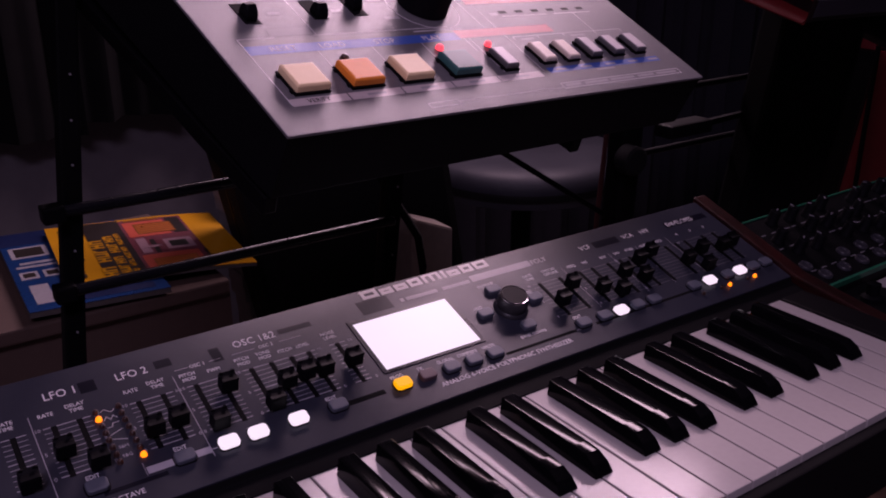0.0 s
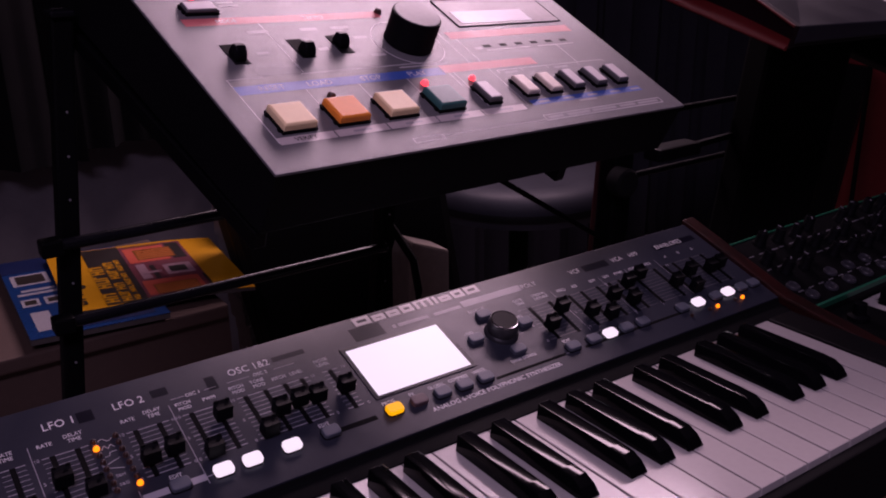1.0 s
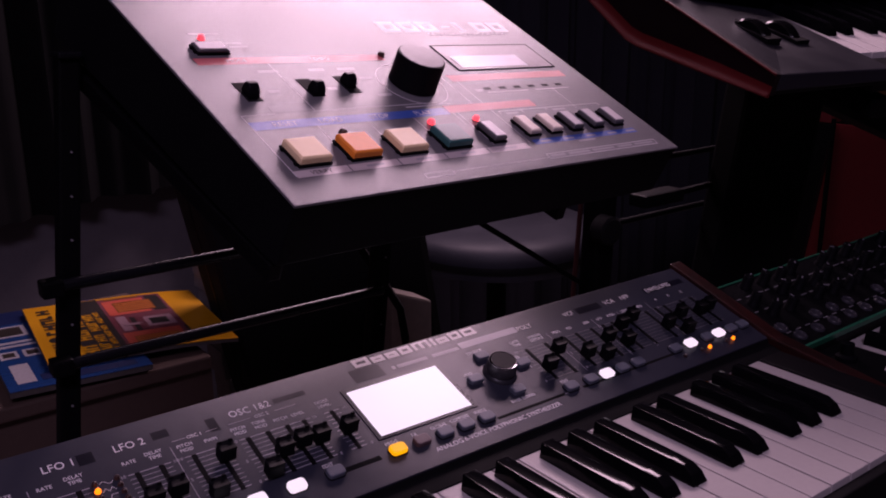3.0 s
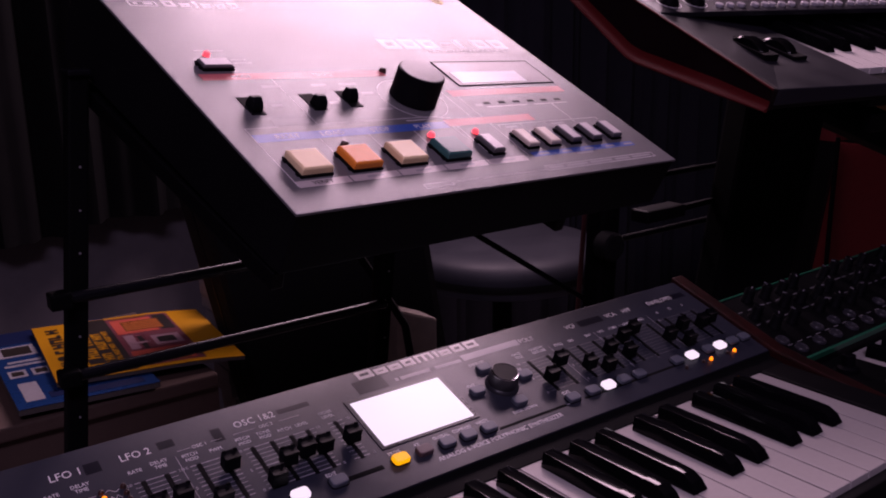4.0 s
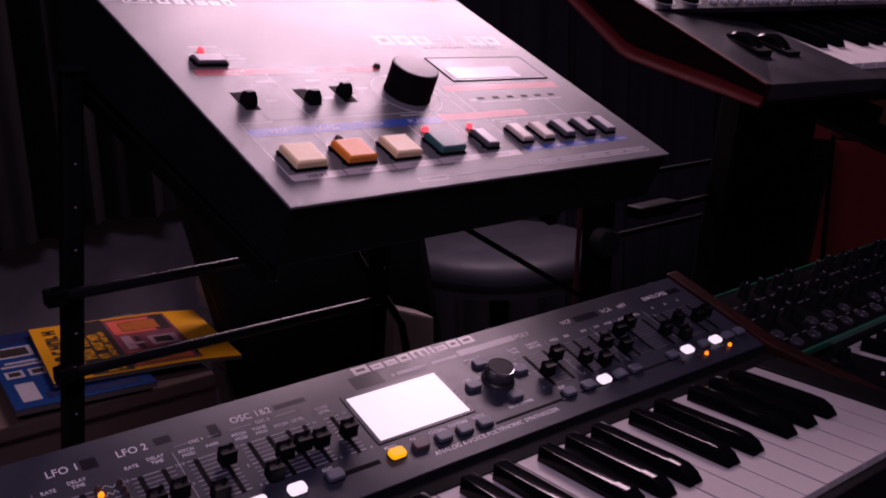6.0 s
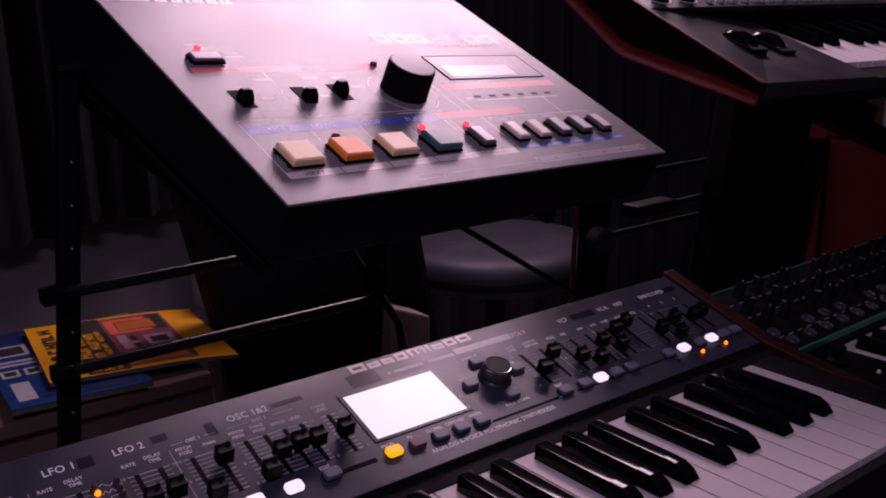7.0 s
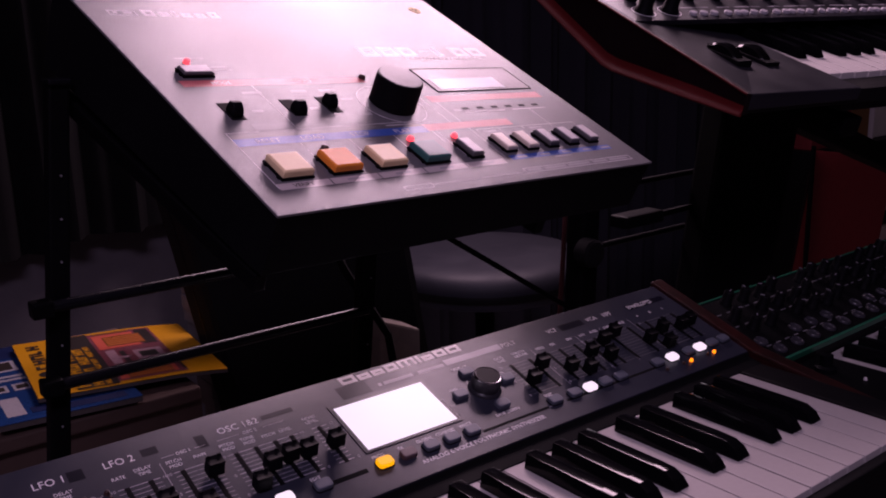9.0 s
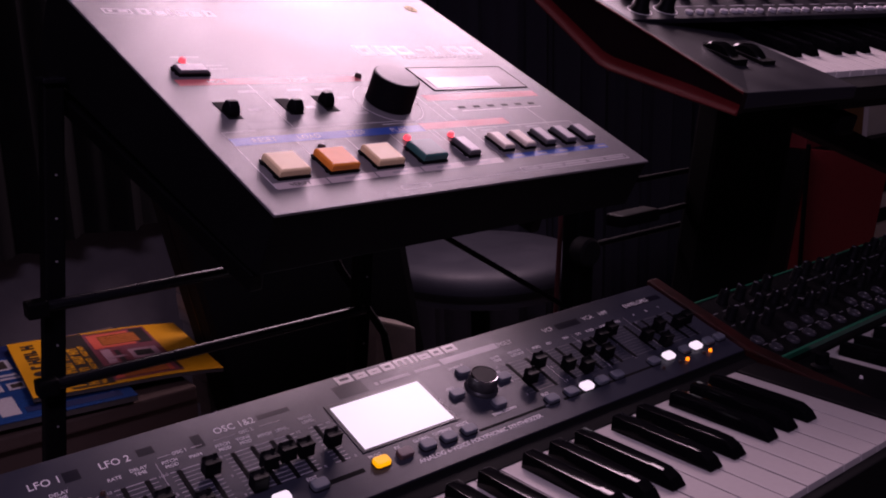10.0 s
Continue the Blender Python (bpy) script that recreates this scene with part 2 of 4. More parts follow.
def black_key_mesh(length=0.092, height=0.0115):
    """Tapered, with a sloping nose and rounded shoulders."""
    b = bmesh.new()
    w0, w1 = 0.0071, 0.0054
    rows = [(0.0, -0.006, w0), (0.0, 0.0008, w0), (0.004, height * 0.62, 0.0059), (0.011, height * 0.95, w1), (0.022, height, w1), (length, height, w1), (length, -0.006, w0)]
    left = [b.verts.new((-w, y, z)) for y, z, w in rows]
    right = [b.verts.new((w, y, z)) for y, z, w in rows]
    low_l, low_r = b.verts.new((-w0, length, 0.0008)), b.verts.new((w0, length, 0.0008))
    for i in range(5):
        b.faces.new((left[i], right[i], right[i + 1], left[i + 1]))
    b.faces.new((left[5], right[5], low_r, right[6], left[6], low_l))
    b.faces.new((left[6], right[6], right[0], left[0]))
    b.faces.new((left[0], left[1], low_l, left[6]))
    b.faces.new((left[1], left[2], left[3], left[4], left[5], low_l))
    b.faces.new((right[6], low_r, right[1], right[0]))
    b.faces.new((low_r, right[5], right[4], right[3], right[2], right[1]))
    bmesh.ops.recalc_face_normals(b, faces=b.faces)
    soften(b, 0.0007, 2)
    for f in b.faces:
        f.smooth = True
    return b


def put_keys(parent, x0, whites, m=Matrix(), length=0.14, black_y=0.0535, white=M_WHITE_KEY):
    """White keys from a C at x0 to the right, with the black keys between."""
    first = dark = None
    for i in range(whites):
        at = m @ Matrix.Translation((x0 + i * PITCH, 0, random.uniform(-0.0002, 0.0002)))
        if first is None:
            first = part("white_key", white_key_mesh(length), white, parent, "", at)
        else:
            share(first, at, parent)
    for i in range(whites - 1):
        if i % 7 in BLACK_AT:
            at = m @ Matrix.Translation((x0 + (i // 7) * 7 * PITCH + BLACK_AT[i % 7], black_y, 0.0))
            if dark is None:
                dark = part("black_key", black_key_mesh(), M_BLACK_KEY, parent, "", at)
            else:
                share(dark, at, parent)


# ---- the main synthesizer ----
SLOPE = 18.76
DM = root("synthesizer", Matrix.Translation((0, 0, Z0)), "dark grey analogue keyboard synthesizer with lit screen and wooden cheeks", "synthesizer")
DP = pose(0, 0.1922, 0.0172, SLOPE)                       # panel frame: u along, v up the slope
PY, PZ, SC, SS = 0.1922, 0.0172, math.cos(radians(SLOPE)), math.sin(radians(SLOPE))
X_L, X_R = -0.650, 0.034


def on_panel(v, h=0.0):
    return PY + v * SC - h * SS, PZ + v * SS + h * SC


def dm(u, v, h=0.0, turn=0):
    return DP @ Matrix.Translation((u / 1000, v / 1000, h / 1000)) @ pose(0, 0, 0, 0, 0, turn)


part("case", prism([(0.002, -0.055), (0.284, -0.055), on_panel(0.0932, -0.003), on_panel(0.0932, -0.0032), on_panel(-0.024, -0.0032), (0.165, -0.004), (0.165, -0.024), (0.002, -0.024)], X_L, X_R, 0.0008), M_CASE, DM, "black steel case")
part("panel", prism([on_panel(-0.026, -0.003), on_panel(-0.026, 0), on_panel(0.0934, 0), on_panel(0.0934, -0.003)], X_L + 0.001, X_R - 0.0003, 0.0007), M_PANEL, DM, "dark grey printed control panel")
# the lip reaches further over the keys, standing in for the shadow on their backs
part("front_lip", prism([on_panel(-0.0262, -0.004), on_panel(-0.0262, -0.0004), on_panel(-0.029, -0.004), (on_panel(-0.0415)[0], 0.0010), (on_panel(-0.0415)[0], -0.0005), (on_panel(-0.024)[0], -0.0005)], X_L + 0.001, X_R - 0.0003, 0.0006), M_SLOT, DM, "black rounded front lip of the panel, drawn out over the shaded key backs")
part("front_rail", box(X_L, X_R, -0.010, -0.0012, -0.055, -0.0035, 0.0015), M_SLOT, DM, "black front rail below the keys")
part("key_block", box(X_L + 0.001, -0.519, -0.002, 0.164, -0.024, 0.001, 0.002), M_CASE, DM, "black end block beside the keys")
part("key_block", box(0.0015, X_R - 0.0003, -0.002, 0.164, -0.024, 0.001, 0.002), M_CASE, DM, "black end block beside the keys")
put_keys(DM, -22 * PITCH, 22, length=0.158)
cheek_line = [(-0.03, -0.058), (0.29, -0.058), on_panel(0.098, 0.003), on_panel(-0.03, 0.003), (0.0, -0.014), (-0.03, -0.024)]
part("cheek", prism(cheek_line, X_R, X_R + 0.016, 0.002), M_CHEEK, DM, "red-brown wooden end cheek")
part("cheek", prism(cheek_line, X_L - 0.016, X_L, 0.002), M_CHEEK, DM, "red-brown wooden end cheek")


# ---- the sequencer on the upper tier ----
SQ_W, SQ_D = 0.3366, 0.282
ex = Vector((0.9924, 0.1164, -0.0393)).normalized()
ey = Vector((-0.0864, 0.8888, 0.4500))
ey = (ey - ex * ey.dot(ex)).normalized()
ez = ex.cross(ey)
SQM = Matrix(((ex.x, ey.x, ez.x, -0.46686), (ex.y, ey.y, ez.y, 0.11052), (ex.z, ey.z, ez.z, 0.21789 + Z0), (0, 0, 0, 1)))
SQ = root("sequencer", SQM, "graphite grey desktop sequencer with coloured buttons and a large dial", "sequencer")


def sq(u, v, h=0.0, turn=0):
    return Matrix.Translation((u / 1000, v / 1000, h / 1000)) @ pose(0, 0, 0, 0, 0, turn)


part("body", prism([(0.001, -0.0015), (SQ_D - 0.001, -0.0015), (SQ_D - 0.001, -0.062), (0.012, -0.041), (0.001, -0.039)], 0.0006, SQ_W - 0.0006, 0.001), M_MSQ_SIDE, SQ, "black painted steel body")
part("panel", box(0, SQ_W, 0, SQ_D, -0.0016, 0, 0.0006), M_MSQ, SQ, "graphite grey printed top panel")


# ---- printing and controls of the sequencer ----
def sq_print(name, u0, u1, v0, v1, material, h=0.06):
    return part(name, box(u0 / 1000, u1 / 1000, v0 / 1000, v1 / 1000, 0.00002, h / 1000), material, SQ)


def frame_bm(u0, u1, v0, v1, w, h0=0.00002, h1=0.00006):
    b = box(u0, u1, v0, v0 + w, h0, h1)
    box(u0, u1, v1 - w, v1, h0, h1, bm=b)
    box(u0, u0 + w, v0 + w, v1 - w, h0, h1, bm=b)
    return box(u1 - w, u1, v0 + w, v1 - w, h0, h1, bm=b)


def sq_button(u0, u1, v0, v1, height, material, inset=0.0009, face=None):
    """A bevelled cap on a thin black flange with two side lugs."""
    u0, u1, v0, v1 = u0 / 1000, u1 / 1000, v0 / 1000, v1 / 1000
    flange = box(u0 - 0.0007, u1 + 0.0007, v0 - 0.0007, v1 + 0.0007, 0.0002, 0.0016, 0.0003)
    for uu in (u0 - 0.0016, u1 + 0.0004):
        box(uu, uu + 0.0012, v0 + 0.0015, v0 + 0.004, 0.0002, 0.0018, 0.0002, bm=flange)
        box(uu, uu + 0.0012, v1 - 0.004, v1 - 0.0015, 0.0002, 0.0018, 0.0002, bm=flange)
    b = bmesh.new()
    z = height / 1000
    rings = [[(u0, v0), (u1, v0), (u1, v1), (u0, v1)], [(u0 + inset, v0 + inset, ), (u1 - inset, v0 + inset), (u1 - inset, v1 - inset), (u0 + inset, v1 - inset)]]
    low = [b.verts.new((*p, 0.0017)) for p in rings[0]]
    mid = [b.verts.new((*p, z * 0.86)) for p in rings[0]]
    top = [b.verts.new((*p, z)) for p in rings[1]]
    for a, c in ((low, mid), (mid, top)):
        for i in range(4):
            b.faces.new((a[i], a[(i + 1) % 4], c[(i + 1) % 4], c[i]))
    b.faces.new(top)
    b.faces.new(low[::-1])
    soften(b, 0.0005, 2)
    cap = part("button", b, material, SQ)
    part("flange", flange, M_SLOT, cap, "thin black button flange")
    if face:
        part("button_face", box(u0 + inset, u1 - inset, v0 + inset, v1 - inset, z - 0.0006, z + 0.0004, 0.0003), face, cap, "pale inlaid button face")
    return cap


def led(parent, m, material, r=0.0016, label=""):
    return part("indicator_light", lathe([(r * 1.15, 0), (r * 1.15, 0.0005), (r, 0.0006), (r * 0.95, 0.0018), (r * 0.6, 0.0026), (0, 0.0029)], 14), material, parent, label, m)


for u0, material, label in ((21.0, M_CREAM, "cream square push button"), (55.6, M_ORANGE, "orange square push button"), (90.2, M_CREAM, "cream square push button"), (126.6, M_GREEN, "dark green square push button")):
    sq_button(u0, u0 + 20.0, 28.8, 47.6, 6.2, material)["label"] = label
for u0, v0, material, label in ((167.8, 29.8, M_PALE, "pale grey narrow push button"), (203.9, 32.4, M_LIGHT, "off-white narrow push button"), (226.2, 32.4, M_LIGHT, "off-white narrow push button"), (249, 32.6, M_PALE, "pale grey narrow push button"), (272.6, 32.8, M_PALE, "pale grey narrow push button"), (296, 33, M_PALE, "pale grey narrow push button")):
    sq_button(u0, u0 + 10.6, v0, v0 + 18.4, 4.8, M_GREY_CAP if material is M_PALE else material, face=M_PALE if material is M_PALE else None)["label"] = label
sq_button(23.6, 43.6, 143.6, 153.6, 3.6, M_GREY_CAP, face=M_PALE)["label"] = "pale grey oblong push button"
led(SQ, sq(136.6, 57.2, 0.1), M_LED_RED, 0.0022, "lit red indicator")
led(SQ, sq(175.6, 56.8, 0.1), M_LED_RED, 0.0020, "lit red indicator")
led(SQ, sq(35.4, 162.8, 0.1), M_LED_RED, 0.0020, "lit red indicator")
led(SQ, sq(67.5, 55.4, 0.1), M_LED_OFF, 0.0024, "unlit dark indicator")
led(SQ, sq(157.8, 139, 0.1), M_LED_OFF, 0.0024, "unlit dark indicator")

# dial
ridged = lathe([(0.0164, 0.0006), (0.0164, 0.0016), (0.0161, 0.0024), (0.0160, 0.0195), (0.0158, 0.0202), (0.0151, 0.0205), (0.0, 0.0205)], 72)
for v in ridged.verts:
    if 0.002 < v.co.z < 0.0198:
        k = 1 + 0.006 * math.cos(36 * math.atan2(v.co.y, v.co.x))
        v.co.x, v.co.y = v.co.x * k, v.co.y * k
dial = part("dial", ridged, M_CAP, SQ, "large black cylindrical dial", sq(156.5, 101.8))
part("dial_top", lathe([(0.0149, 0.0), (0.0147, 0.0003), (0.0, 0.0003)], 40), mat("worn_grey_top", (0.13, 0.125, 0.13), 0.5, vary=0.15), dial, "worn grey top of the dial", pose(0, 0, 0.0206))
part("dial_ring", lathe([(0.0250, 0.00002), (0.0250, 0.0001), (0.0245, 0.0001), (0.0245, 0.00002)], 48), M_SQ_PRINT, SQ, "thin white printed ring", sq(156.5, 101.8))
part("printed_frame", frame_bm(0.131, 0.170, 0.0755, 0.0765, 0.0004), M_SQ_PRINT, SQ)

# rocker switches in slots
for u, v0, at in ((32.6, 92.5, 99.5), (76.9, 93.7, 98.0), (105.5, 95.4, 105.0)):
    part("switch_slot", box(u / 1000 - 0.0048, u / 1000 + 0.0048, v0 / 1000, v0 / 1000 + 0.0196, 0.00002, 0.0003), M_SLOT, SQ)
    x, y = u / 1000, at / 1000
    b = prism([(y - 0.0050, 0.0003), (y + 0.0050, 0.0003), (y + 0.0044, 0.0038), (y + 0.0026, 0.0076), (y - 0.0006, 0.0082), (y - 0.0034, 0.0060), (y - 0.0048, 0.0034)], x - 0.0034, x + 0.0034, 0.0009)
    part("switch", b, M_CAP, SQ, "black toggle switch in a slot")

# coloured bands
sq_print("red_band", 18, 157, 132.6, 140.2, M_RED_BAND)
sq_print("red_band", 194, 316, 102.0, 110.4, M_RED_BAND)
sq_print("red_band", 160.5, 245, 66.0, 74.4, M_RED_BAND)
sq_print("blue_band", 15.5, 160, 64.4, 72.4, M_BLUE_BAND)
sq_print("blue_band", 202, 314, 23.4, 28.8, M_BLUE_BAND)
for u in (214, 238, 262, 286, 308):
    sq_print("label_bar", u - 5, u + 5, 25.2, 27.0, M_SQ_FAINT, 0.08)
for u0, u1 in ((15.5, 50), (51, 85), (86, 121), (122, 157), (158, 194)):
    sq_print("beige_band", u0, u1, 20.8, 26.6, M_BEIGE_BAND)
sq_print("grey_band", 36, 62, 80, 87, mat("faint_grey_print", (0.22, 0.21, 0.22), 0.4))

# printed lines
for u0, u1, v0, v1 in ((15, 15.4, 22, 79), (15, 37, 78.6, 79), (62, 160, 78.6, 79), (56, 56.4, 50, 66), (92, 92.4, 50, 66), (128, 128.4, 50, 66), (64, 64.4, 80, 133), (163, 163.4, 52, 66), (167, 167.4, 29, 66), (198, 198.4, 26, 112), (188, 188.4, 66, 150),
                       (203, 310, 63, 63.4), (203, 203.4, 60, 63), (310, 310.4, 60, 63), (214, 256, 86.2, 86.6), (264, 302, 86.2, 86.6), (283, 283.4, 63, 86), (225, 225.4, 60, 63), (250, 250.4, 60, 63), (114.5, 200, 8.8, 9.1), (282, 282.4, 60, 63)):
    sq_print("printed_line", u0, u1 + 0.1, v0, v1 + 0.1, M_SQ_PRINT, 0.05)
part("printed_frame", frame_bm(0.0925, 0.1145, 0.0062, 0.0105, 0.0005), M_SQ_PRINT, SQ)
part("printed_frame", frame_bm(0.200, 0.320, 0.0075, 0.0130, 0.0005), M_SQ_PRINT, SQ)
for u0, u1 in ((203, 217), (221, 243), (246, 270), (274, 291), (294, 316)):
    sq_print("label_bar", u0, u1, 9.2, 11.4, M_SQ_FAINT)

# slots and display window
for i in range(6):
    sq_print("slot", 214.5 + i * 15.4, 221.5 + i * 15.4, 89.8, 92.8, M_SLOT)
win = part("display_window", box(0.2125, 0.3155, 0.1160, 0.1500, 0.00002, 0.0004, 0.0001), mat("smoked_window", (0.20, 0.17, 0.18), 0.38, spec=0.14), SQ, "smoked grey display window")
part("window_rim", frame_bm(0.2120, 0.3160, 0.1155, 0.1505, 0.0006, 0.00002, 0.0006), M_SLOT, win)
part("display", box(0.2180, 0.2880, 0.1190, 0.1345, 0.0004, 0.0006), M_LCD, win, "pale blank liquid crystal display")

# lettering of the sequencer
for body, u in (("RESET", 37), ("LOAD", 68), ("STOP", 104), ("PLAY", 139)):
    words(body, 0.0062, M_SQ_PRINT, SQ, sq(u, 68.5, 0.08))
words("MODE", 0.0048, M_SQ_PRINT, SQ, sq(45, 136.3, 0.08))
words("TEMPO", 0.0048, M_SQ_PRINT, SQ, sq(105, 136.3, 0.08))
words("VERIFY", 0.0045, M_SLOT, SQ, sq(32, 23.8, 0.08))
words("KEYBOARD RECORDER", 0.0062, M_SQ_PRINT, SQ, sq(266, 167.5, 0.08), stretch=1.3)
for u in (68, 104, 140, 177):
    sq_print("label_bar", u - 6, u + 6, 23.0, 24.6, M_SQ_FAINT, 0.08)
for u0, u1, v0, v1 in ((52, 66, 122, 125), (88, 100, 122, 125), (110, 124, 122, 125), (46, 54, 100, 103), (88, 95, 100, 103), (120, 130, 110, 113), (49, 62, 152, 154), (49, 60, 156, 158), (214, 240, 142, 144.4), (30, 50, 168, 169.5), (208, 220, 59, 61), (256, 270, 59, 61), (244, 262, 21, 22.6), (120, 131, 90, 93), (205, 212, 88, 91)):
    sq_print("label_bar", u0, u1, v0, v1, M_SQ_FAINT)

# maker's and model marks as plain shapes
b = frame_bm(0.016, 0.036, 0.229, 0.2365, 0.0012)
box(0.0195, 0.0225, 0.2315, 0.2345, 0.00002, 0.00012, bm=b)
box(0.0265, 0.033, 0.2315, 0.2345, 0.00002, 0.00012, bm=b)
part("badge", b, M_SQ_PRINT, SQ, "pale rectangular badge")
for i, (w, h) in enumerate(((9, 9.5), (8, 6.5), (3, 9.5), (8, 6.5), (8, 6.5), (8, 9.5))):
    u = 40 + (0, 11, 21, 26, 36, 46)[i] * 1.08
    part("badge", frame_bm(u / 1000, (u + w) / 1000, 0.229, 0.229 + h / 1000, 0.0027), M_SQ_PRINT, SQ, "pale plain badge shape")
for i in range(7):
    u = 186 + i * 19.2
    if i == 3:
        part("badge", box(u / 1000 + 0.003, u / 1000 + 0.013, 0.1775, 0.1805, 0.00002, 0.00012), M_SQ_PRINT, SQ, "pale plain badge shape")
    else:
        part("badge", frame_bm(u / 1000, u / 1000 + (0.006 if i == 4 else 0.0165), 0.1715, 0.1865, 0.0045), M_SQ_PRINT, SQ, "pale plain badge shape")
part("sticker", lathe([(0.006, 0.00002), (0.006, 0.0003), (0.004, 0.0004), (0.0, 0.0004)], 24), mat("gold_foil", (0.42, 0.29, 0.07), 0.5, metal=0.1, spec=0.1), SQ, "small round gold sticker", sq(307, 258))
for du, dv in ((-2.0, 1.2), (2.0, 1.2), (0.0, -2.0)):
    part("sticker_mark", lathe([(0.0010, 0.0004), (0.0010, 0.00055), (0.0, 0.00055)], 12), M_SLOT, SQ, "dark mark printed on the sticker", sq(307 + du, 258 + dv))


# ---- controls of the main synthesizer ----
def dm_box(name, u0, u1, v0, v1, material, h0=0.02, h1=0.12, w=0.0, label=""):
    return part(name, box(u0 / 1000, u1 / 1000, v0 / 1000, v1 / 1000, h0 / 1000, h1 / 1000, w), material, DM, label, DP)


def button_mesh():
    b = box(-0.0062, 0.0062, -0.0044, 0.0044, 0.0002, 0.0036)
    up = [e for e in b.edges if abs(e.verts[0].co.z - e.verts[1].co.z) > 0.001]
    bmesh.ops.bevel(b, geom=up, offset=0.0026, segments=4, profile=0.5, affect="EDGES")
    top = [e for e in b.edges if all(v.co.z > 0.0035 for v in e.verts)]
    bmesh.ops.bevel(b, geom=top, offset=0.0009, segments=2, profile=0.5, affect="EDGES")
    return b


def rim_mesh():
    b = box(-0.0068, 0.0068, -0.005, 0.005, 0.0, 0.0007)
    up = [e for e in b.edges if abs(e.verts[0].co.z - e.verts[1].co.z) > 0.0004]
    bmesh.ops.bevel(b, geom=up, offset=0.003, segments=4, profile=0.5, affect="EDGES")
    return b


BUTTONS = {M_BUTTON: (-557, -507, -406, -317, -298, -279, -192, -170, -134, -115, -67, -24, 10, 26.5), M_BUTTON_ON: (-480, -461, -434, -152, -47, -8), M_BUTTON_AMBER: (-357,)}
button_of = {}
BUTTON_WORDS = {M_BUTTON: "dark grey rubber button", M_BUTTON_ON: "white lit button", M_BUTTON_AMBER: "amber lit button"}
rim_data = None
for material, places in BUTTONS.items():
    first = None
    for u in places:
        at = dm(u - (2.4 if u > -250 else 1), -2.6)
        if first is None:
            first = part("button", button_mesh(), material, DM, BUTTON_WORDS[material], at)
            ob = button_of[material] = first
        else:
            ob = share(first, at)
            ob["label"] = BUTTON_WORDS[material]
        if rim_data is None:
            rim_data = part("button_rim", rim_mesh(), M_SLOT, ob)
        else:
            share(rim_data, Matrix(), ob)
part("button", button_mesh(), mat("maroon_rubber", (0.09, 0.055, 0.065), 0.5), DM, "dark maroon rubber button", dm(-338, -2.5))
for u, v in ((-240, 56), (-262, 35), (-213, 36), (-238, 12)):
    share(button_of[M_BUTTON], dm(u, v))["label"] = "dark grey rubber button"
# rotary knob
knob = part("rotary_knob", lathe([(0.0112, 0.002), (0.0120, 0.0050), (0.0120, 0.0090), (0.0114, 0.0120), (0.0106, 0.0132), (0.0098, 0.0132), (0.0, 0.0130)], 40), mat("gunmetal_knob", (0.075, 0.073, 0.08), 0.36, metal=0.6, spec=0.4), DM, "black rotary knob with a chrome rim", dm(-238, 34))
part("collar", lathe([(0.0138, 0.0), (0.0138, 0.0008), (0.0125, 0.0022), (0.0118, 0.0030), (0.0118, 0.0)], 40), M_BEZEL, knob, "glossy black collar")
part("chrome_rim", lathe([(0.0112, 0.0124), (0.0111, 0.0131), (0.0106, 0.0137), (0.0101, 0.0136), (0.0099, 0.0131)], 40), M_CHROME, knob, "thin chrome rim")
part("knob_top", lathe([(0.0099, 0.0), (0.0097, 0.0003), (0.0, 0.0001)], 32), M_CAP, knob, "dark dished cap on the knob", pose(0, 0, 0.0131))
# screen
part("screen_bezel", box(-0.3645, -0.2780, 0.0108, 0.0652, 0.00002, 0.0006, 0.0002), M_BEZEL, DM, "glossy black screen bezel", DP)
part("screen", box(-0.3612, -0.2818, 0.0133, 0.0614, 0.0006, 0.0009), M_SCREEN, DM, "glowing white blank screen", DP)


def cap_mesh():
    """A slider cap: a tall block with a waist and two little ears on top."""
    b = prism([(-0.0042, 0.0022), (0.0042, 0.0022), (0.0036, 0.0085), (0.0044, 0.0112), (0.0012, 0.0103), (-0.0012, 0.0103), (-0.0044, 0.0112), (-0.0036, 0.0085)], -0.0052, 0.0052, 0.0006)
    box(-0.0012, 0.0012, -0.0015, 0.0015, -0.0005, 0.003, bm=b)
    box(-0.0046, -0.0024, 0.0026, 0.0040, 0.0108, 0.0120, 0.0003, bm=b)
    box(0.0024, 0.0046, 0.0026, 0.0040, 0.0108, 0.0120, 0.0003, bm=b)
    b.transform(Matrix.Diagonal((1.06, 0.98, 1.22, 1)))
    return b


SLIDERS = ((-589.3, 10.5), (-567, 25.6), (-552.5, 11.0), (-517.4, 21.2), (-502.3, 22.6), (-481.2, 11.0), (-465, 37.4), (-443.8, 12.4), (-429.5, 25.6), (-415, 28), (-402.2, 26.4), (-380.2, 26.8),
           (-197.3, 21.5), (-176, 35), (-154.5, 21.4), (-140.2, 13), (-122, 30), (-108, 20), (-96.5, 39.2), (-78.5, 44), (-52, 23.2), (-39, 11), (-27, 30.4), (-4, 26.6), (10.5, 28.5))
cap = slot = None
for u, at in SLIDERS:
    m = dm(u, at)
    if cap is None:
        slot = part("slider_slot", box(-0.0017, 0.0017, 0.0100, 0.0500, 0.00002, 0.0002), M_SLOT, DM, "", dm(u, 0))
        cap = part("slider_cap", cap_mesh(), M_CAP, DM, "black slider cap", m)
    else:
        share(slot, dm(u, 0))
        share(cap, m)
